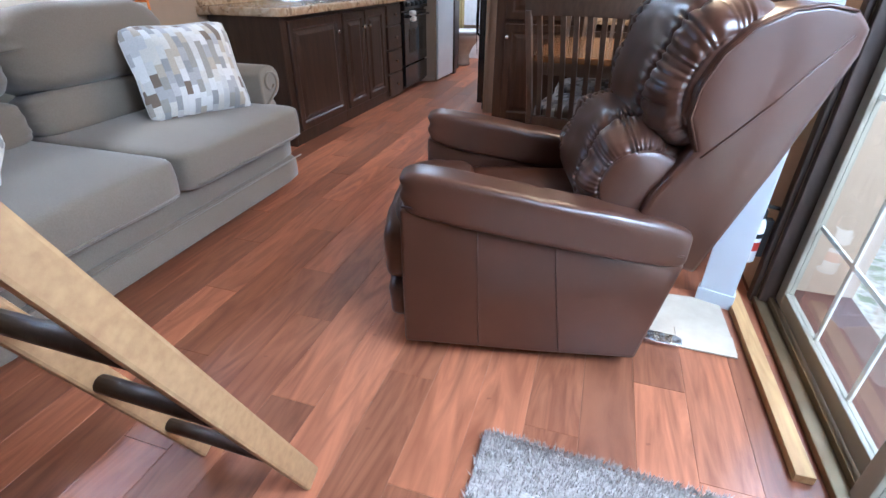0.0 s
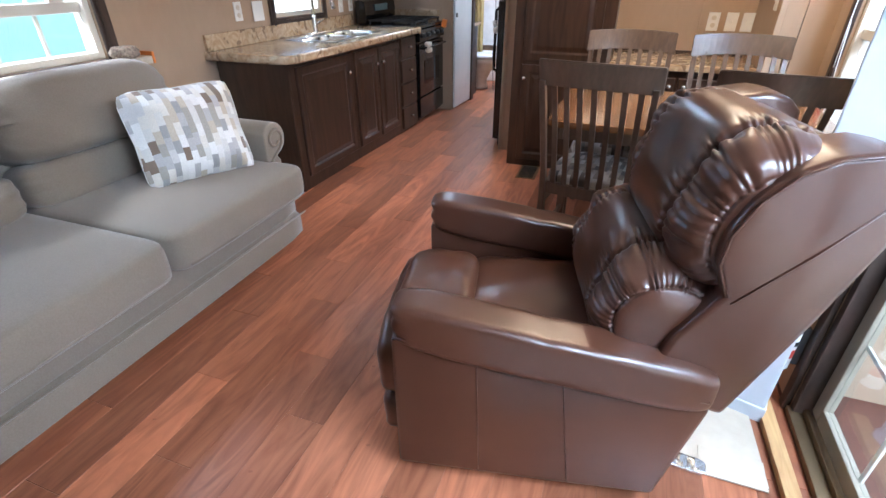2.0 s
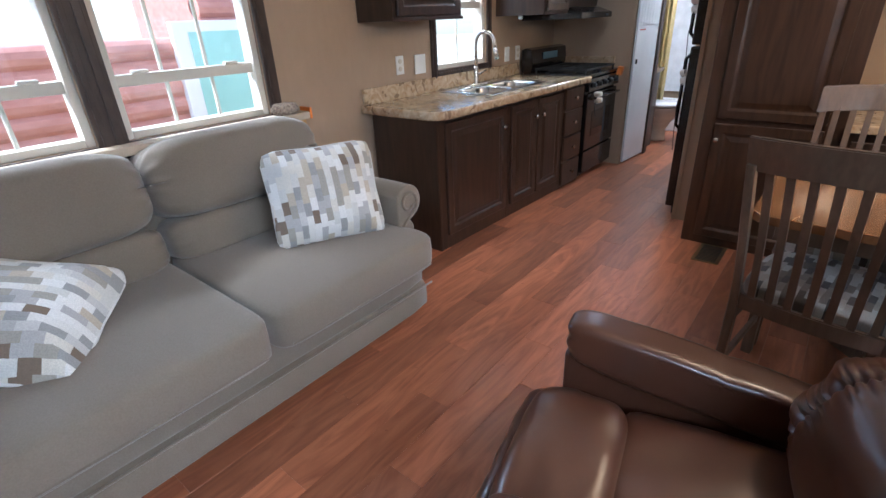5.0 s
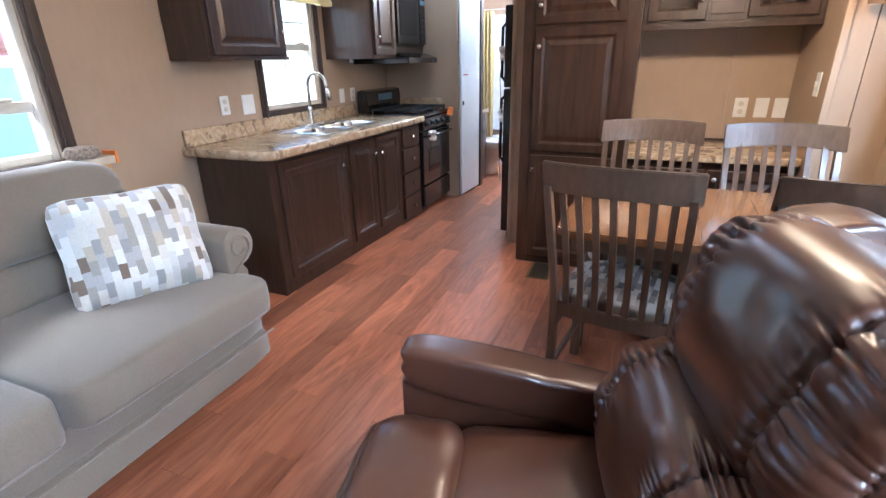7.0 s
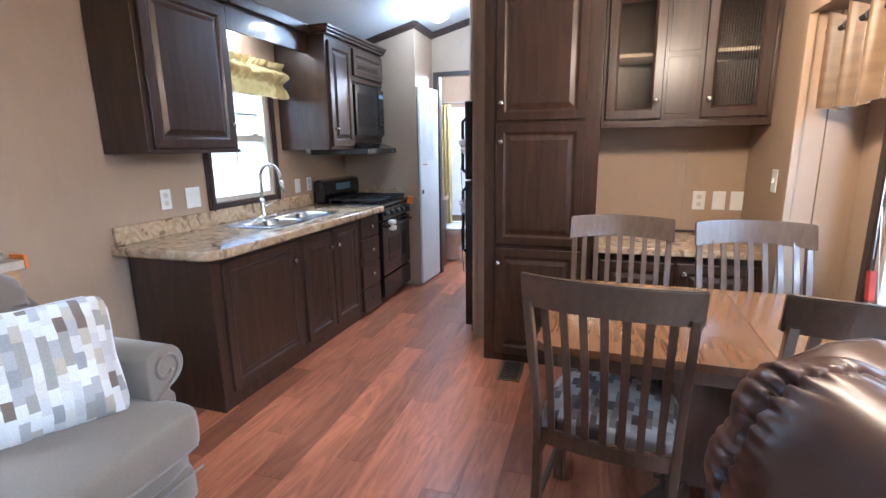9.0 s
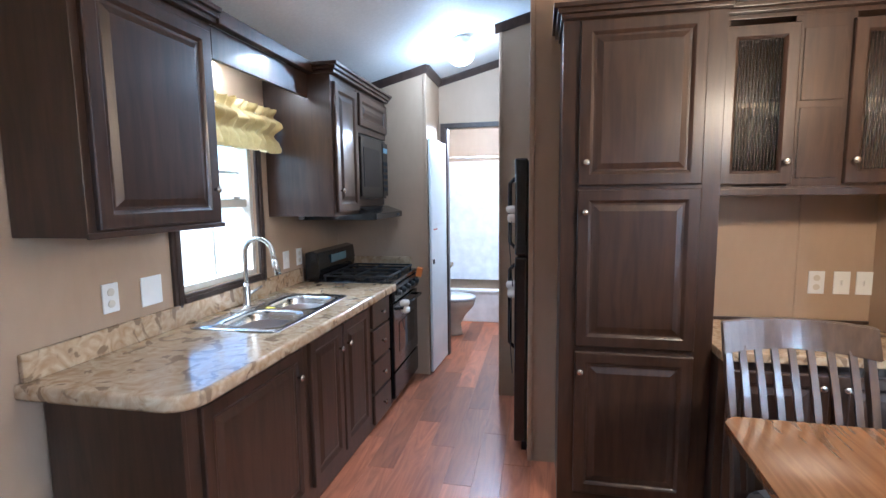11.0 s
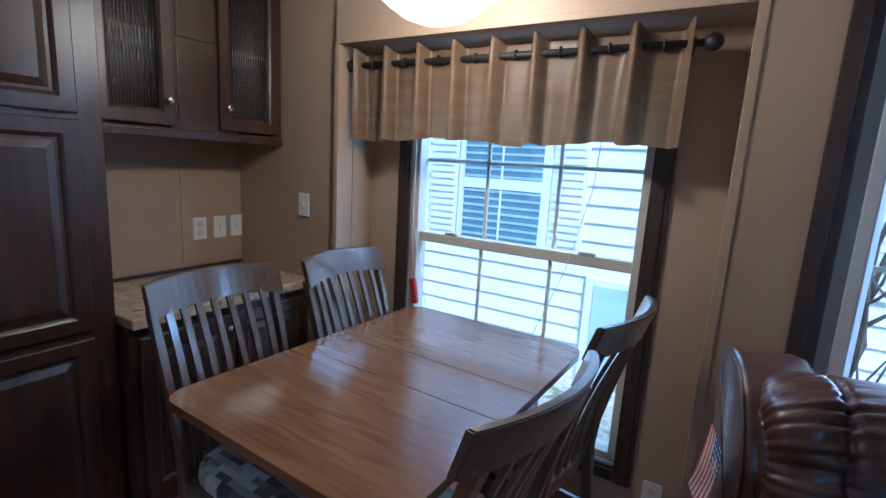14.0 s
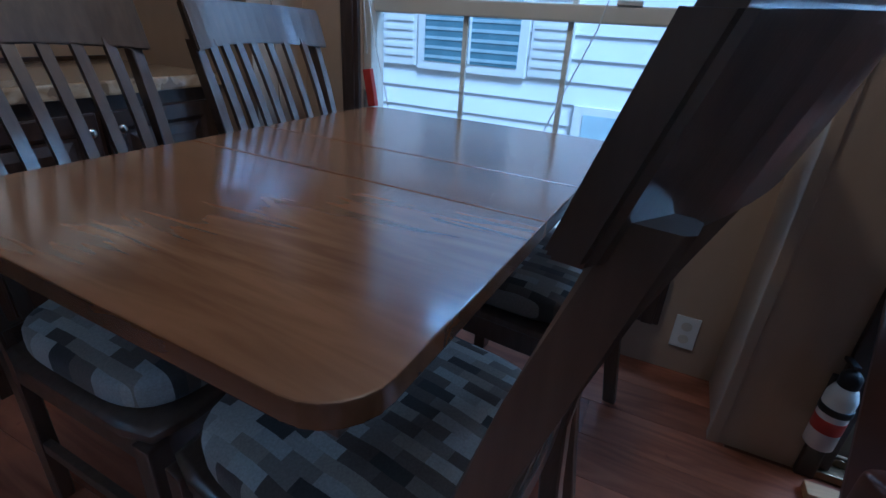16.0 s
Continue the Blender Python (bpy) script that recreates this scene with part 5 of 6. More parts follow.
def living_valance():
    v = thing("living_valance", "patterned grey fabric valance over the living room windows", "valance", XL + 0.05, 2.0, 1.84)
    bm = bmesh.new()
    rows = []
    for j in range(7):
        rows.append([bm.verts.new((0.02 + 0.018 * math.sin(i * 0.62) * (1 - j / 9), -0.95 + 1.9 * i / 120, 0.24 * j / 6 + 0.006 * math.sin(i * 0.3) * (1 - j / 6))) for i in range(121)])
    for a, b in zip(rows, rows[1:]):
        for i in range(120):
            bm.faces.new((a[i], a[i + 1], b[i + 1], b[i]))
    part("cloth", bm, PILLOWCLOTH, v, smooth=True)
    part("board", box_bm(-0.048, 0.03, -0.95, 0.95, 0.24, 0.26, bevel=0.003), TRIM, v)


living_valance()


# ---- recliner ----
def gathered(n_crease, amp, seed, inner=0.58, outer=0.66, wide=0.322):
    """Leather gathered along two side seams of a stuffed cushion: creases run across the seams."""
    def shape(u, p):
        q = p.copy()
        ay = abs(u.y)
        flat = max(0.05, math.hypot(u.x, u.z))
        phi = math.atan2(u.z, u.x)
        rad = Vector((u.x, 0, u.z)) / flat
        sd = 1 if u.y > 0 else -1
        v = ay ** 3 / (ay ** 3 + flat ** 3)
        d1, d2 = ay - inner - 0.04 * math.cos(phi * 1.3), v - outer
        k = min(1.0, max(0.0, (u.x + 0.55) * 2.0))
        nrm = (rad * (1 - v) + Vector((0, sd, 0)) * v).normalized()
        ph = phi * n_crease + 4.2 * noise.noise(Vector((phi * 3.0, sd * 4.0, seed))) + 5.0 * d1
        crease = 1.0 - abs(math.sin(ph)) * 1.7
        strong = 0.2 + 1.6 * abs(noise.noise(Vector((phi * 5.0, sd * 7.0, seed + 5))))
        fall = math.exp(-(abs(d1) / (0.13 if d1 > 0 else 0.10)) ** 1.6) + 0.75 * math.exp(-(abs(d2) / (0.03 if d2 > 0 else 0.2)) ** 1.5)
        q -= nrm * (k * amp * crease * fall * strong)
        q -= nrm * (k * (0.013 * math.exp(-(d1 / 0.022) ** 2) + 0.010 * math.exp(-(d2 / 0.02) ** 2)))
        if d1 > 0 and d2 < 0:
            q += nrm * (k * 0.05 * min(d1, 0.15) * min(1.0, -d2 * 5))
            q -= nrm * (k * 0.007 * math.sin(phi * 8 + seed + 2 * noise.noise(Vector((phi * 2, seed, 1)))) * min(1, d1 * 8) * min(1.0, -d2 * 4))
        w = abs(q.y) * 1.05
        q.y = sd * (w if w < wide - 0.03 else wide - 0.03 * math.exp(-(w - wide + 0.03) / 0.03))
        q += rad * (0.010 * noise.noise(Vector((u.y * 1.6, u.z * 1.6, seed + 3))))
        return q
    return shape


def recliner():
    r = thing("recliner", "dark brown leather recliner with gathered back cushions", "armchair", 0.854, 2.153, 0, 192)
    part("base_frame", box_bm(-0.28, 0.32, -0.27, 0.27, 0.0, 0.10, bevel=0.005), BLACKMAT, r)
    for s in (-1, 1):
        ya, yb = sorted((s * 0.285, s * 0.366))
        side = part("side_panel", prism_bm([(0.445, 0.055), (0.445, 0.545), (0.05, 0.50), (-0.35, 0.435), (-0.375, 0.40), (-0.305, 0.045), (0.0, 0.045)], "y", ya, yb, bevel=0.014), LEATHER, r, smooth=True)
        for xa, xb in ((0.22, 0.20), (0.0, -0.06)):
            zt = 0.49 + xa * 0.11
            part("seam", tube_bm([(xa, s * 0.3665, zt), (xb, s * 0.367, 0.06)], 0.0022, 6), LEATHER, side, smooth=True)

        def armshape(u, p):
            q = p.copy()
            q.z += 0.135 * (p.x / 0.78)
            q.y += s * 0.007 * (1 - u.x * u.x)
            if u.x > 0.9:
                q.x -= 0.004 * math.sin(u.z * 9)
            g = abs(p.x - 0.02)
            if g < 0.03:
                q.z -= 0.004 * (1 - g / 0.03) * (u.z > -0.2)
            q.z += 0.003 * noise.noise(Vector((p.x * 9, u.z * 2, s)))
            return q
        arm = part("arm_pad", puff_bm((0.03, s * 0.32, 0.524), (0.41, 0.064, 0.07), 6.0, 34, shape=armshape), LEATHER, r, smooth=True)
        part("seam", tube_bm([(0.435, s * 0.372, 0.555), (0.2, s * 0.382, 0.53), (0.0, s * 0.383, 0.50), (-0.2, s * 0.381, 0.465), (-0.36, s * 0.374, 0.44)], 0.0035, 6), LEATHER, arm, smooth=True)
    part("seat", puff_bm((0.04, 0, 0.385), (0.24, 0.252, 0.085), 7, 18, shape=lambda u, p: p + Vector((0, 0, 0.012 * (1 - u.y * u.y) + 0.006 * noise.noise(u * 2)))), LEATHER, r, smooth=True)
    part("leg_pad", puff_bm((0.37, 0, 0.385), (0.13, 0.25, 0.11), 4.5, 22, shape=lambda u, p: p + Vector((0, 0, 0.012 * (1 - u.y * u.y) + 0.007 * noise.noise(u * 2.5)))), LEATHER, r, smooth=True)
    for zc, hz, hx in ((0.33, 0.125, 0.06), (0.15, 0.09, 0.05)):
        part("footrest_pad", puff_bm((0.475, 0, zc), (hx, 0.285, hz), 3.6, 18, shape=lambda u, p: p + Vector((0.006 * noise.noise(Vector((u.y * 5, u.z * 2, 3))), 0, 0))), LEATHER, r, smooth=True)
    tilt = -19
    wing = [(-0.086, -0.33), (-0.092, 0.0), (-0.086, 0.31), (-0.07, 0.365), (-0.02, 0.388), (0.045, 0.378), (0.11, 0.345), (0.165, 0.29), (0.198, 0.215), (0.205, 0.13), (0.186, 0.06), (0.122, -0.008), (0.138, -0.08), (0.156, -0.155), (0.15, -0.33)]
    for sd in (-1, 1):
        bm = prism_bm(wing, "y", *sorted((sd * 0.18, sd * 0.337)), bevel=0.016)
        bmesh.ops.transform(bm, matrix=pose(-0.445, 0, 0.70, 0, tilt), verts=bm.verts[:])
        side = part("back_wing", bm, LEATHER, r, smooth=True)
        rim = [(a * 0.955 + 0.002, b * 0.985) for a, b in wing[4:12]]
        part("seam", tube_bm([pose(-0.445, 0, 0.70, 0, tilt) @ Vector((a, sd * 0.3375, b)) for a, b in rim], 0.003, 6), LEATHER, side, smooth=True)
        part("seam", tube_bm([pose(-0.445, 0, 0.70, 0, tilt) @ Vector((a, sd * 0.3375, b)) for a, b in ((0.10, -0.02), (0.02, 0.16), (-0.045, 0.34))], 0.0025, 6), LEATHER, side, smooth=True)
    shell = part("back_shell", puff_bm((0, 0, 0), (0.082, 0.328, 0.325), 11, 18, m=pose(-0.445, 0, 0.70, 0, tilt), shape=lambda u, p: Vector((p.x, p.y * (1.0 - 0.05 * max(0, -u.z)), p.z))), LEATHER, r, smooth=True)
    part("lumbar_cushion", puff_bm((0, 0, 0), (0.165, 0.315, 0.165), 3.0, 96, m=pose(-0.235, 0, 0.605, 0, tilt), shape=gathered(24, 0.013, 1, 0.48, 0.66, 0.318)), LEATHER, r, smooth=True)
    part("head_cushion", puff_bm((0, 0, 0), (0.20, 0.332, 0.20), 3.2, 104, m=pose(-0.415, 0, 0.872, 0, tilt), shape=gathered(23, 0.013, 7, 0.50)), LEATHER, r, smooth=True)
    return r


recliner()


def flag():
    f = thing("small_flag", "small striped cloth flag hanging behind the recliner", "flag", 1.176, 2.598, 0.822)

    def at(s, w, lift=0.0):
        """s runs down the flag, w across its stripes."""
        y = (0.013 + 0.028 * s ** 1.6) * (1 - w) + (-0.016 + 0.024 * s ** 2.5) * w
        z = (0.103 - 0.166 * s) * (1 - w) + (0.066 - 0.176 * s) * w
        return Vector((-0.045 * w + 0.008 * math.sin(7 * s + 3 * w) - lift, y, z))

    def cloth(s0, s1, w0, w1, lift, n=10):
        bm = bmesh.new()
        a = [bm.verts.new(at(s0 + (s1 - s0) * i / n, w0, lift)) for i in range(n + 1)]
        b = [bm.verts.new(at(s0 + (s1 - s0) * i / n, w1, lift)) for i in range(n + 1)]
        for i in range(n):
            bm.faces.new((a[i], a[i + 1], b[i + 1], b[i]))
        return bm
    for i in range(13):
        part("stripe", cloth(0, 1, i / 13, (i + 1) / 13, 0), REDCLOTH if i % 2 == 0 else WHITECLOTH, f, smooth=True)
    canton = part("canton", cloth(0, 0.42, 0.46, 1.0, 0.0015), BLUECLOTH, f, "navy corner", smooth=True)
    for i in range(5):
        for j in range(4):
            s0, w0 = 0.03 + i * 0.08, 0.51 + j * 0.125
            part("star", cloth(s0, s0 + 0.035, w0, w0 + 0.055, 0.003, 1), WHITECLOTH, canton)


flag()


# ---- dining set ----
def dining_chair(x, y, rz):
    c = thing("dining_chair", "dark oak slat-back dining chair with patchwork seat pad", "chair", x, y, 0, rz, group="chairs round the dining table")
    hw = 0.215

    def back_y(z):
        return -0.205 - 0.16 * max(0, (z - 0.46) / 0.6) ** 1.25 - 0.05 * max(0, (0.46 - z) / 0.46) ** 1.5
    for s in (-1, 1):
        bm = bmesh.new()
        zs = [0, 0.15, 0.30, 0.44, 0.55, 0.7, 0.85, 0.975]
        rings = []
        for z in zs:
            t = 0.019 if z < 0.5 else 0.016
            cx, cy = s * (hw - 0.012 + 0.02 * z), back_y(z)
            rings.append([bm.verts.new((cx + a * t * 0.8, cy + b * t, z)) for a, b in ((-1, -1), (1, -1), (1, 1), (-1, 1))])
        for a, b in zip(rings, rings[1:]):
            for k in range(4):
                bm.faces.new((a[k], a[(k + 1) % 4], b[(k + 1) % 4], b[k]))
        bm.faces.new(rings[0][::-1])
        bm.faces.new(rings[-1])
        bmesh.ops.bevel(bm, geom=[e for e in bm.edges if abs(e.verts[0].co.z - e.verts[1].co.z) > 0.05], offset=0.004, segments=1, affect='EDGES')
        part("rear_leg", bm, CHAIRWOOD, c)
        part("front_leg", prism_bm([(s * hw - 0.02, 0.19), (s * hw + 0.02, 0.19), (s * hw + 0.02, 0.23), (s * hw - 0.02, 0.23)], "z", 0, 0.43, bevel=0.004), CHAIRWOOD, c)
        part("side_rail", box_bm(s * (hw - 0.004) - 0.011, s * (hw - 0.004) + 0.011, -0.19, 0.19, 0.37, 0.43, bevel=0.003), CHAIRWOOD, c)
        part("stretcher", box_bm(s * (hw - 0.004) - 0.009, s * (hw - 0.004) + 0.009, -0.21, 0.19, 0.17, 0.20, bevel=0.003), CHAIRWOOD, c)
    part("front_rail", box_bm(-hw + 0.02, hw - 0.02, 0.20, 0.222, 0.37, 0.43, bevel=0.003), CHAIRWOOD, c)
    part("seat", puff_bm((0, 0.012, 0.441), (hw + 0.02, 0.225, 0.014), 10, 8), CHAIRWOOD, c, smooth=True)
    part("seat_pad", puff_bm((0, 0.01, 0.485), (hw + 0.005, 0.205, 0.04), 4.5, 16, shape=lambda u, p: p + Vector((0, 0, 0.012 * (1 - u.x * u.x) * (u.z > 0)))), SEATCLOTH, c, "patchwork-print seat pad", smooth=True)
    # lower back rail and crest, bowed backwards
    for nm, z0, z1, bow, over, th in (("lower_rail", 0.43, 0.49, 0.02, 0.0, 0.011), ("crest_rail", 0.95, 1.058, 0.062, 0.012, 0.012)):
        bm = bmesh.new()
        rings = []
        for i in range(17):
            u = i / 16 * 2 - 1
            x = u * (hw - 0.004 + 0.02 * z1 + over)
            crown_z = 0.008 * (1 - u * u) if nm == "crest_rail" else 0
            ring = []
            for z, o in ((z0 + (0.012 * (1 - u * u) if nm == "crest_rail" else 0), 1), (z1 + crown_z, 1), (z1 + crown_z, -1), (z0 + (0.012 * (1 - u * u) if nm == "crest_rail" else 0), -1)):
                ring.append(bm.verts.new((x, back_y(z) - bow * (1 - u * u) + bow * 0.4 + o * th, z)))
            rings.append(ring)
        for a, b in zip(rings, rings[1:]):
            for k in range(4):
                bm.faces.new((a[k], a[(k + 1) % 4], b[(k + 1) % 4], b[k]))
        bm.faces.new(rings[0][::-1])
        bm.faces.new(rings[-1])
        bmesh.ops.recalc_face_normals(bm, faces=bm.faces[:])
        bmesh.ops.bevel(bm, geom=[e for e in bm.edges if e.calc_face_angle(0) > 0.9], offset=0.004, segments=2, affect='EDGES')
        part(nm, bm, CHAIRWOOD, c)
    for i in range(7):
        u = (i + 1) / 8 * 2 - 1
        bm = bmesh.new()
        rings = []
        for k in range(7):
            z = 0.475 + (0.975 - 0.475) * k / 6
            bow = (0.02 + (0.062 - 0.02) * k / 6)
            cx = u * (hw - 0.004 + 0.02 * z)
            cy = back_y(z) - bow * (1 - u * u) + bow * 0.4 + 0.012 * math.sin(math.pi * k / 6)
            rings.append([bm.verts.new((cx + a * 0.0115, cy + b * 0.006, z)) for a, b in ((-1, -1), (1, -1), (1, 1), (-1, 1))])
        for a, b in zip(rings, rings[1:]):
            for k in range(4):
                bm.faces.new((a[k], a[(k + 1) % 4], b[(k + 1) % 4], b[k]))
        part("slat", bm, CHAIRWOOD, c)
    return c


chair = dining_chair(0.902, 3.243, -8.4)
copy_thing(chair, pose(1.546, 3.209, 0, 0, 0, -6))
copy_thing(chair, pose(0.945, 3.772, 0, 0, 0, 179))
copy_thing(chair, pose(1.523, 3.715, 0, 0, 0, 181))


def dining_table():
    t = thing("dining_table", "brown oak pedestal dining table with a centre leaf", "table", 1.265, 3.522, 0, -2.1)
    hx, hy, rad = 0.614, 0.43, 0.07

    def outline(xa, xb, ra, rb):
        pts = []
        for cx, cy, a0, r in ((xb, -hy, -90, rb), (xb, hy, 0, rb), (xa, hy, 90, ra), (xa, -hy, 180, ra)):
            if r == 0:
                pts.append((cx, cy))
                continue
            ox = cx - r if cx == xb else cx + r
            oy = cy + r if cy < 0 else cy - r
            for k in range(7):
                a = radians(a0 + 15 * k)
                pts.append((ox + r * math.cos(a), oy + r * math.sin(a)))
        return pts
    for nm, xa, xb, ra, rb in (("tabletop", -hx, -0.1085, rad, 0), ("leaf", -0.107, 0.1135, 0, 0), ("tabletop", 0.115, hx, 0, rad)):
        part(nm, prism_bm(outline(xa, xb, ra, rb), "z", 0.735, 0.765, bevel=0.0025), TABLEWOOD, t)
    for ya, yb in ((-hy + 0.06, -hy + 0.08), (hy - 0.08, hy - 0.06)):
        part("apron", box_bm(-hx + 0.08, hx - 0.08, ya, yb, 0.665, 0.734, bevel=0.003), CHAIRWOOD, t)
    for xa in (-hx + 0.06, hx - 0.08):
        part("apron", box_bm(xa, xa + 0.02, -hy + 0.06, hy - 0.06, 0.665, 0.734, bevel=0.003), CHAIRWOOD, t)
    part("pedestal", box_bm(-0.14, 0.14, -0.10, 0.10, 0.10, 0.70, bevel=0.012), CHAIRWOOD, t)
    for yy in (-0.06, 0.06):
        part("pedestal_post", box_bm(-0.17, 0.17, yy - 0.03, yy + 0.03, 0.10, 0.66, bevel=0.01), CHAIRWOOD, t)
    for a in (0, 90, 180, 270):
        part("foot", prism_bm([(0.08, 0.0), (0.36, 0.0), (0.36, 0.035), (0.28, 0.065), (0.16, 0.09), (0.08, 0.15)], "y", -0.035, 0.035, bevel=0.006), CHAIRWOOD, t).matrix_local = pose(0, 0, 0, 0, 0, a + 45)
    return t


dining_table()

pd = thing("pendant_light", "opal glass schoolhouse pendant lamp over the dining table", "pendant lamp", 1.28, 3.49, 1.885)
sh = part("shade", lathe_bm([(r * 0.94, z) for r, z in [(0.01, 0.0), (0.05, 0.003), (0.11, 0.022), (0.155, 0.05), (0.185, 0.072), (0.195, 0.09), (0.235, 0.105), (0.252, 0.135), (0.245, 0.17), (0.20, 0.21), (0.12, 0.245), (0.07, 0.26)]], 40), OPAL, pd, "glowing opal glass shade", smooth=True)
sh.visible_shadow = False
part("fitter", lathe_bm([(0.075, 0.255), (0.08, 0.27), (0.075, 0.31), (0.03, 0.33)], 24), BLACKMAT, pd, smooth=True)
part("stem", tube_bm([(0, 0, 0.33), (0, 0, ceiling_height(1.28) - 1.885 - 0.02)], 0.008, 10), BLACKMAT, pd, smooth=True)
part("canopy", lathe_bm([(0.02, ceiling_height(1.28) - 1.885 - 0.05), (0.065, ceiling_height(1.28) - 1.885 - 0.025), (0.065, ceiling_height(1.28) - 1.885 + 0.02)], 20), BLACKMAT, pd, smooth=True)

# cords and tassel of the dining window blind
cd = thing("blind_cord", "white blind cord with a red wooden tassel", "cord", 1.95, 4.0, 0)
part("cord", tube_bm([(0, 0.0, 1.9), (0.0, 0.0, 1.1), (0.0, -0.01, 0.93)], 0.0022, 6), WHITE, cd, smooth=True)
part("cord", tube_bm([(0, -0.01, 1.15), (0.0, -0.05, 0.95), (0.0, -0.14, 0.6)], 0.0018, 6), WHITE, cd, smooth=True)
part("tassel", box_bm(-0.012, 0.012, -0.016, 0.016, -0.13, 0.0, bevel=0.004, m=pose(0, -0.013, 0.88, -10)), RED, cd, "red wooden tassel")
cd2 = thing("blind_cord", "slack white blind cord across the dining window", "cord", 1.955, 3.1, 0)
part("cord", tube_bm([(0, 0.0, 1.9), (0.0, 0.03, 1.4), (0.0, 0.11, 1.05), (0.0, 0.24, 0.7), (0, 0.28, 0.55)], 0.002, 6), WHITE, cd2, smooth=True)

# ---- by the patio door ----
wb = thing("white_post", "tall white boxed trim board standing by the patio door", "board", 1.54, 2.342, 0, -17)
part("board", box_bm(-0.058, 0.06, -0.016, 0.016, 0.06, 2.0, bevel=0.004), POSTWHITE, wb)
part("plinth", box_bm(-0.064, 0.066, -0.022, 0.022, 0.0, 0.062, bevel=0.003), POSTWHITE, wb)
cb = thing("cardboard_sheet", "flat sheet of brown cardboard on the floor", "cardboard", 1.40, 2.18, 0.004, 2)
part("sheet", box_bm(-0.17, 0.165, -0.16, 0.16, 0.0, 0.006, bevel=0.001), CARD, cb)
part("flap", box_bm(-0.02, 0.17, -0.165, -0.06, 0.007, 0.012, bevel=0.001, m=pose(0, 0, 0, 2, 0, -3)), CARD, cb)
ft = thing("foil_tape", "crumpled silver foil tape on the cardboard edge", "tape", 1.31, 2.035, 0.005, -4)
part("tape", puff_bm((0, 0, 0.009), (0.085, 0.028, 0.008), 6, 14, shape=lambda u, p: p + Vector((0, 0, 0.003 * noise.noise(p * 40) * (u.z > 0)))), FOIL, ft)
ps = thing("pine_strip", "bare pine strip lying along the patio door", "lumber", 1.625, 2.0, 0.0, 1.5)
part("strip", box_bm(-0.024, 0.024, -0.435, 0.435, 0.0, 0.028, bevel=0.003), PINE, ps)

rg = thing("area_rug", "grey shag area rug", "rug", 1.33, 0.85, 0.0, -2)


def rug_pile():
    part("backing", box_bm(-0.52, 0.52, -0.59, 0.59, 0.0, 0.012, bevel=0.003), RUG, rg)
    rnd = random.Random(4)
    vs, fs = [], []
    for i in range(26000):
        x, y = rnd.uniform(-0.525, 0.525), 0.6 - 1.2 * rnd.random() ** 1.6
        a, l, b = rnd.uniform(0, 6.28), rnd.uniform(0.012, 0.026), rnd.uniform(0.0015, 0.0028)
        dx, dy = math.cos(a), math.sin(a)
        k = len(vs)
        lean = rnd.uniform(0, 0.014)
        vs += [(x - dy * b, y + dx * b, 0.008), (x + dy * b, y - dx * b, 0.008), (x + dx * lean, y + dy * lean, 0.01 + l)]
        fs.append((k, k + 1, k + 2))
    me = bpy.data.meshes.new("shag")
    me.from_pydata(vs, [], fs)
    me.materials.append(RUG)
    ob = new("shag", me)
    ob.parent = rg
    ob["kind"] = "stuff"


rug_pile()


def wooden_stand():
    w = thing("wooden_stand", "pale wood ladder-like stand with dark rungs", "stand", 0.44, 1.19, 0)

    def beam(p, q, wd, th):
        d = Vector(q) - Vector(p)
        m = Matrix.Translation(p) @ d.to_track_quat('X', 'Z').to_matrix().to_4x4()
        return box_bm(0, d.length, -th, th, -wd, wd, bevel=0.007, m=m)
    for x in (0.0, -0.317):
        part("rail", beam((x, 0.0, 0.012), (x + 0.016, -0.40, 0.98), 0.029, 0.0105), OAKPALE, w)
    for z, r in ((0.195, 0.0165), (0.425, 0.019), (0.66, 0.019), (0.88, 0.019)):
        y, x = -0.413 * z, 0.0165 * z
        part("rung", tube_bm([(x - 0.31, y, z), (x - 0.16, y, z), (x - 0.008, y, z)], r, 12), TRIM, w, "dark round rung", smooth=True)


wooden_stand()

ex = thing("fire_extinguisher", "small white fire extinguisher with black cap on the wall", "fire extinguisher", 1.628, 2.45, 0.155)
ex.scale = (0.9, 0.9, 0.9)
part("bracket", box_bm(0.03, 0.054, -0.02, 0.02, 0.03, 0.2, bevel=0.002), BLACKMAT, ex)
part("cylinder", lathe_bm([(0.03, 0.0), (0.036, 0.006), (0.036, 0.17), (0.028, 0.195), (0.014, 0.205)], 20), WHITE, ex, smooth=True)
part("label_band", lathe_bm([(0.0365, 0.06), (0.0367, 0.061), (0.0367, 0.10), (0.0365, 0.101)], 20), RED, ex, "red label band", smooth=True)
part("strap", lathe_bm([(0.037, 0.12), (0.0385, 0.121), (0.0385, 0.14), (0.037, 0.141)], 20), BLACKMAT, ex, smooth=True)
part("cap", lathe_bm([(0.018, 0.2), (0.024, 0.205), (0.024, 0.235), (0.012, 0.25)], 16), BLACKMAT, ex, smooth=True)
part("lever", box_bm(-0.05, 0.02, -0.009, 0.009, 0.25, 0.262, bevel=0.003, m=pose(0, 0, 0, 0, 10)), BLACKMAT, ex)

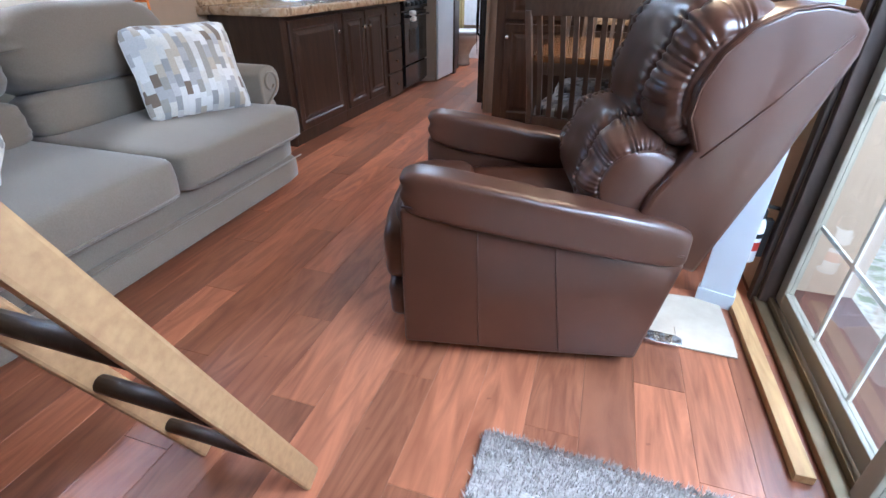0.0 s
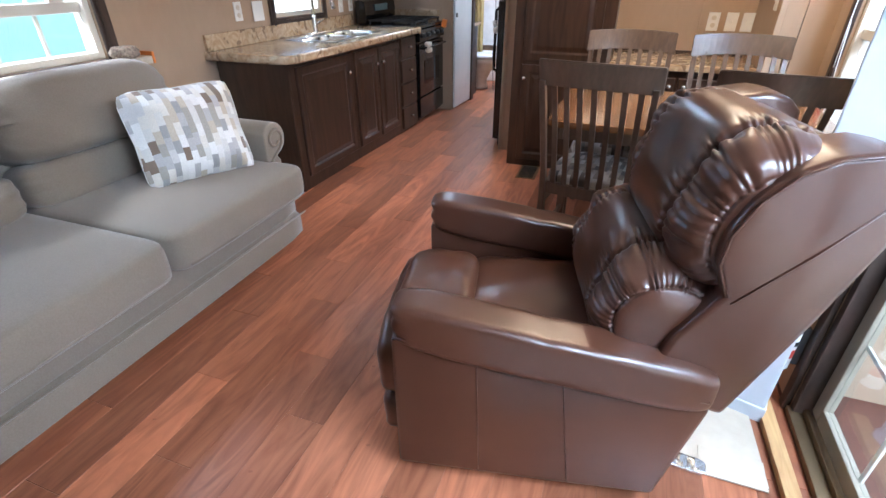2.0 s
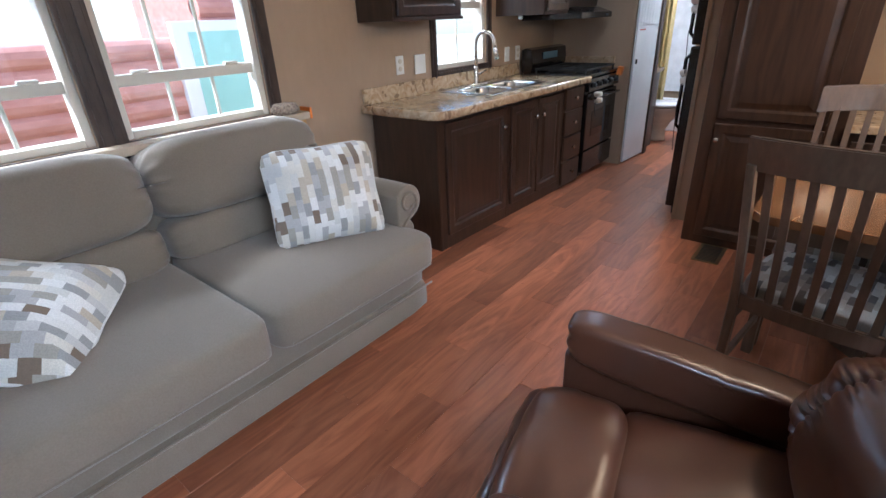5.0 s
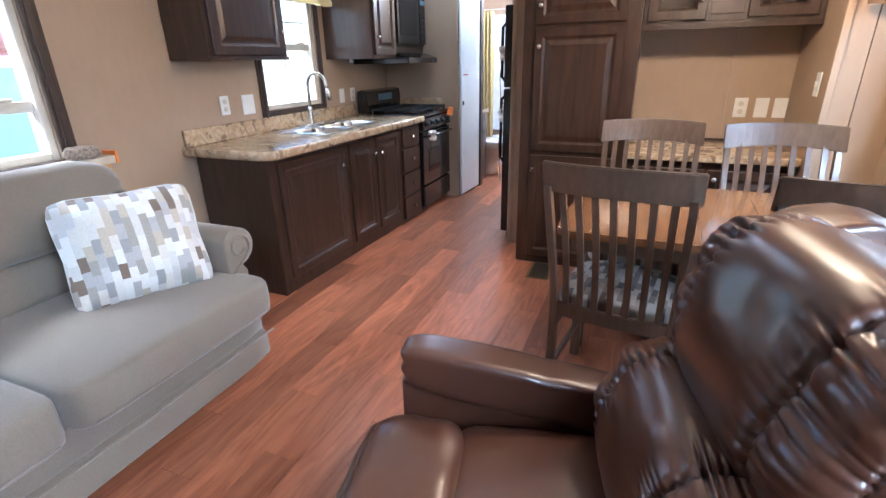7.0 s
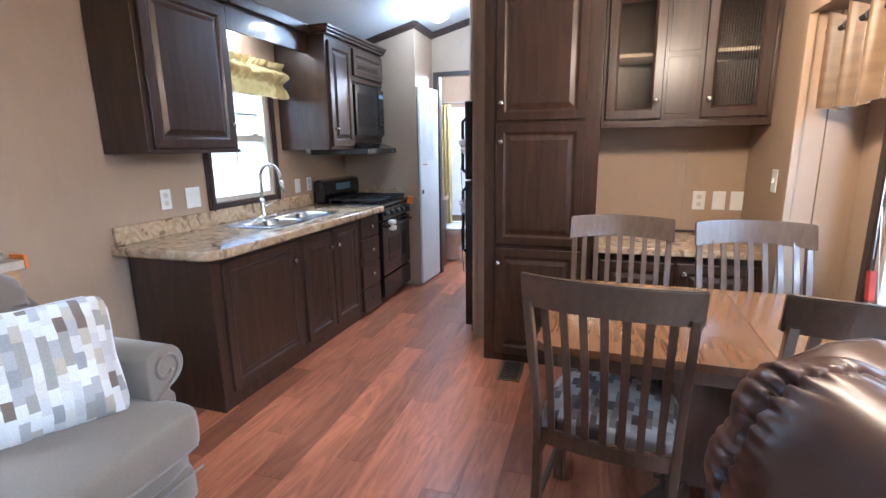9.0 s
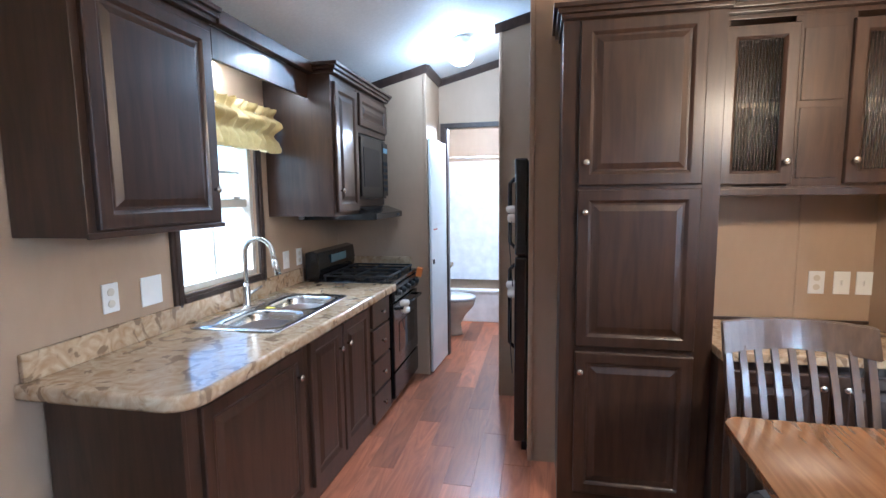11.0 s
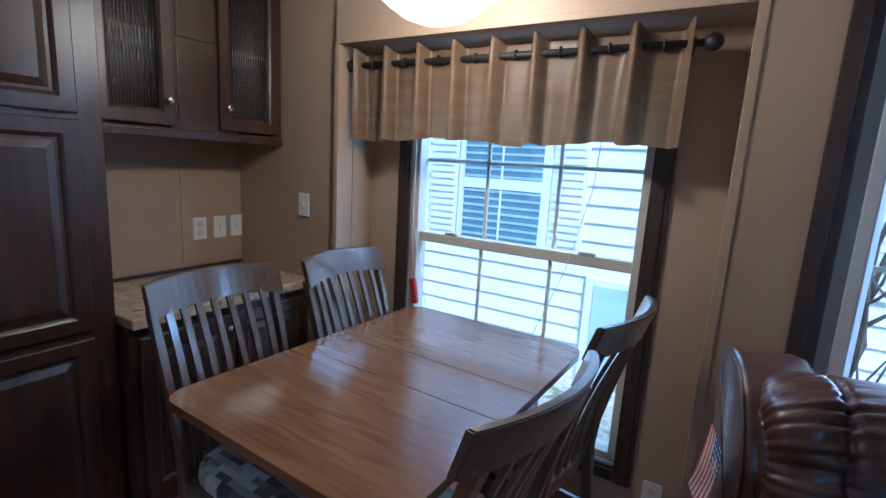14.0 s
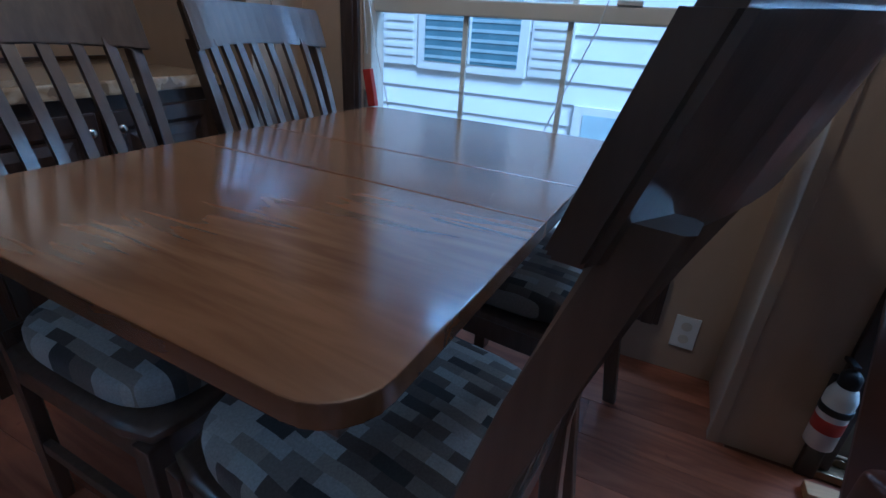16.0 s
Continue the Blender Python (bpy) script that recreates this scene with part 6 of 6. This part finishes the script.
vt = thing("floor_register", "brown metal floor register set in the planks", "vent", 0.36, 4.42, 0.001)
part("frame", box_bm(-0.075, 0.075, -0.14, 0.14, 0.0, 0.005, bevel=0.002), BRASSVENT, vt)
for i in range(12):
    part("slat", box_bm(-0.055, 0.055, -0.12 + i * 0.02, -0.112 + i * 0.02, 0.0055, 0.008, bevel=0), BLACKMAT, vt)

# bare climbing shrub just outside the patio door
def shrub():
    s = thing("bare_shrub", "leafless twisted shrub outside the patio door", "shrub", 2.75, 2.12, -0.45)
    rnd = random.Random(9)
    bm = bmesh.new()
    for k in range(9):
        a = rnd.uniform(0, 6.28)
        x, y = 0.08 * math.cos(a), 0.12 * math.sin(a)
        pts, rs = [], []
        for j in range(16):
            x += rnd.uniform(-0.04, 0.04) + 0.012 * math.cos(a)
            y += rnd.uniform(-0.05, 0.05) + 0.018 * math.sin(a)
            pts.append((x, y, j * 0.17))
            rs.append(0.024 * (1 - j / 18))
        add_tube(bm, pts, rs, 7)
        for j in (5, 8, 11, 13):
            p = Vector(pts[j])
            d = Vector((rnd.uniform(-1, 1), rnd.uniform(-1, 1), rnd.uniform(0.3, 1)))
            add_tube(bm, [p, p + d * 0.15, p + d * 0.3 + Vector((0, 0, 0.1))], [0.010, 0.007, 0.004], 6)
    part("stems", bm, BARK, s, smooth=True)


shrub()

# ---- floor planks, staggered ----
def planks():
    rnd = random.Random(2)
    wd, ln = 0.152, 0.92
    meshes = {}
    n = 0
    x = XL
    row = 0
    while x < XB - 0.001:
        w = min(wd, XB - x)
        off = (row * 0.37 + rnd.uniform(0, 0.12)) % 1.0 * ln
        y = Y0 - off
        bay = x + w > XR + 0.02
        while y < Y1:
            ya, yb = max(y, Y0), min(y + ln, Y1)
            if bay:
                ya, yb = max(ya, 2.61), min(yb, 4.30)
            if yb - ya > 0.02:
                key = (round(w, 3), round(yb - ya, 3))
                if key not in meshes:
                    bm = bmesh.new()
                    b = 0.0012
                    top = [bm.verts.new(p) for p in ((b, b, 0), (w - b, b, 0), (w - b, yb - ya - b, 0), (b, yb - ya - b, 0))]
                    low = [bm.verts.new(p) for p in ((0, 0, -0.0015), (w, 0, -0.0015), (w, yb - ya, -0.0015), (0, yb - ya, -0.0015))]
                    bm.faces.new(top)
                    for i in range(4):
                        bm.faces.new((low[i], low[(i + 1) % 4], top[(i + 1) % 4], top[i]))
                    me = bpy.data.meshes.new("plank")
                    bm.to_mesh(me)
                    bm.free()
                    me.materials.append(FLOOR)
                    meshes[key] = me
                ob = new("plank", meshes[key])
                ob.location = (x, ya, 0)
                ob.parent = floor_base
                n += 1
            y += ln
        x += wd
        row += 1
    return n


planks()
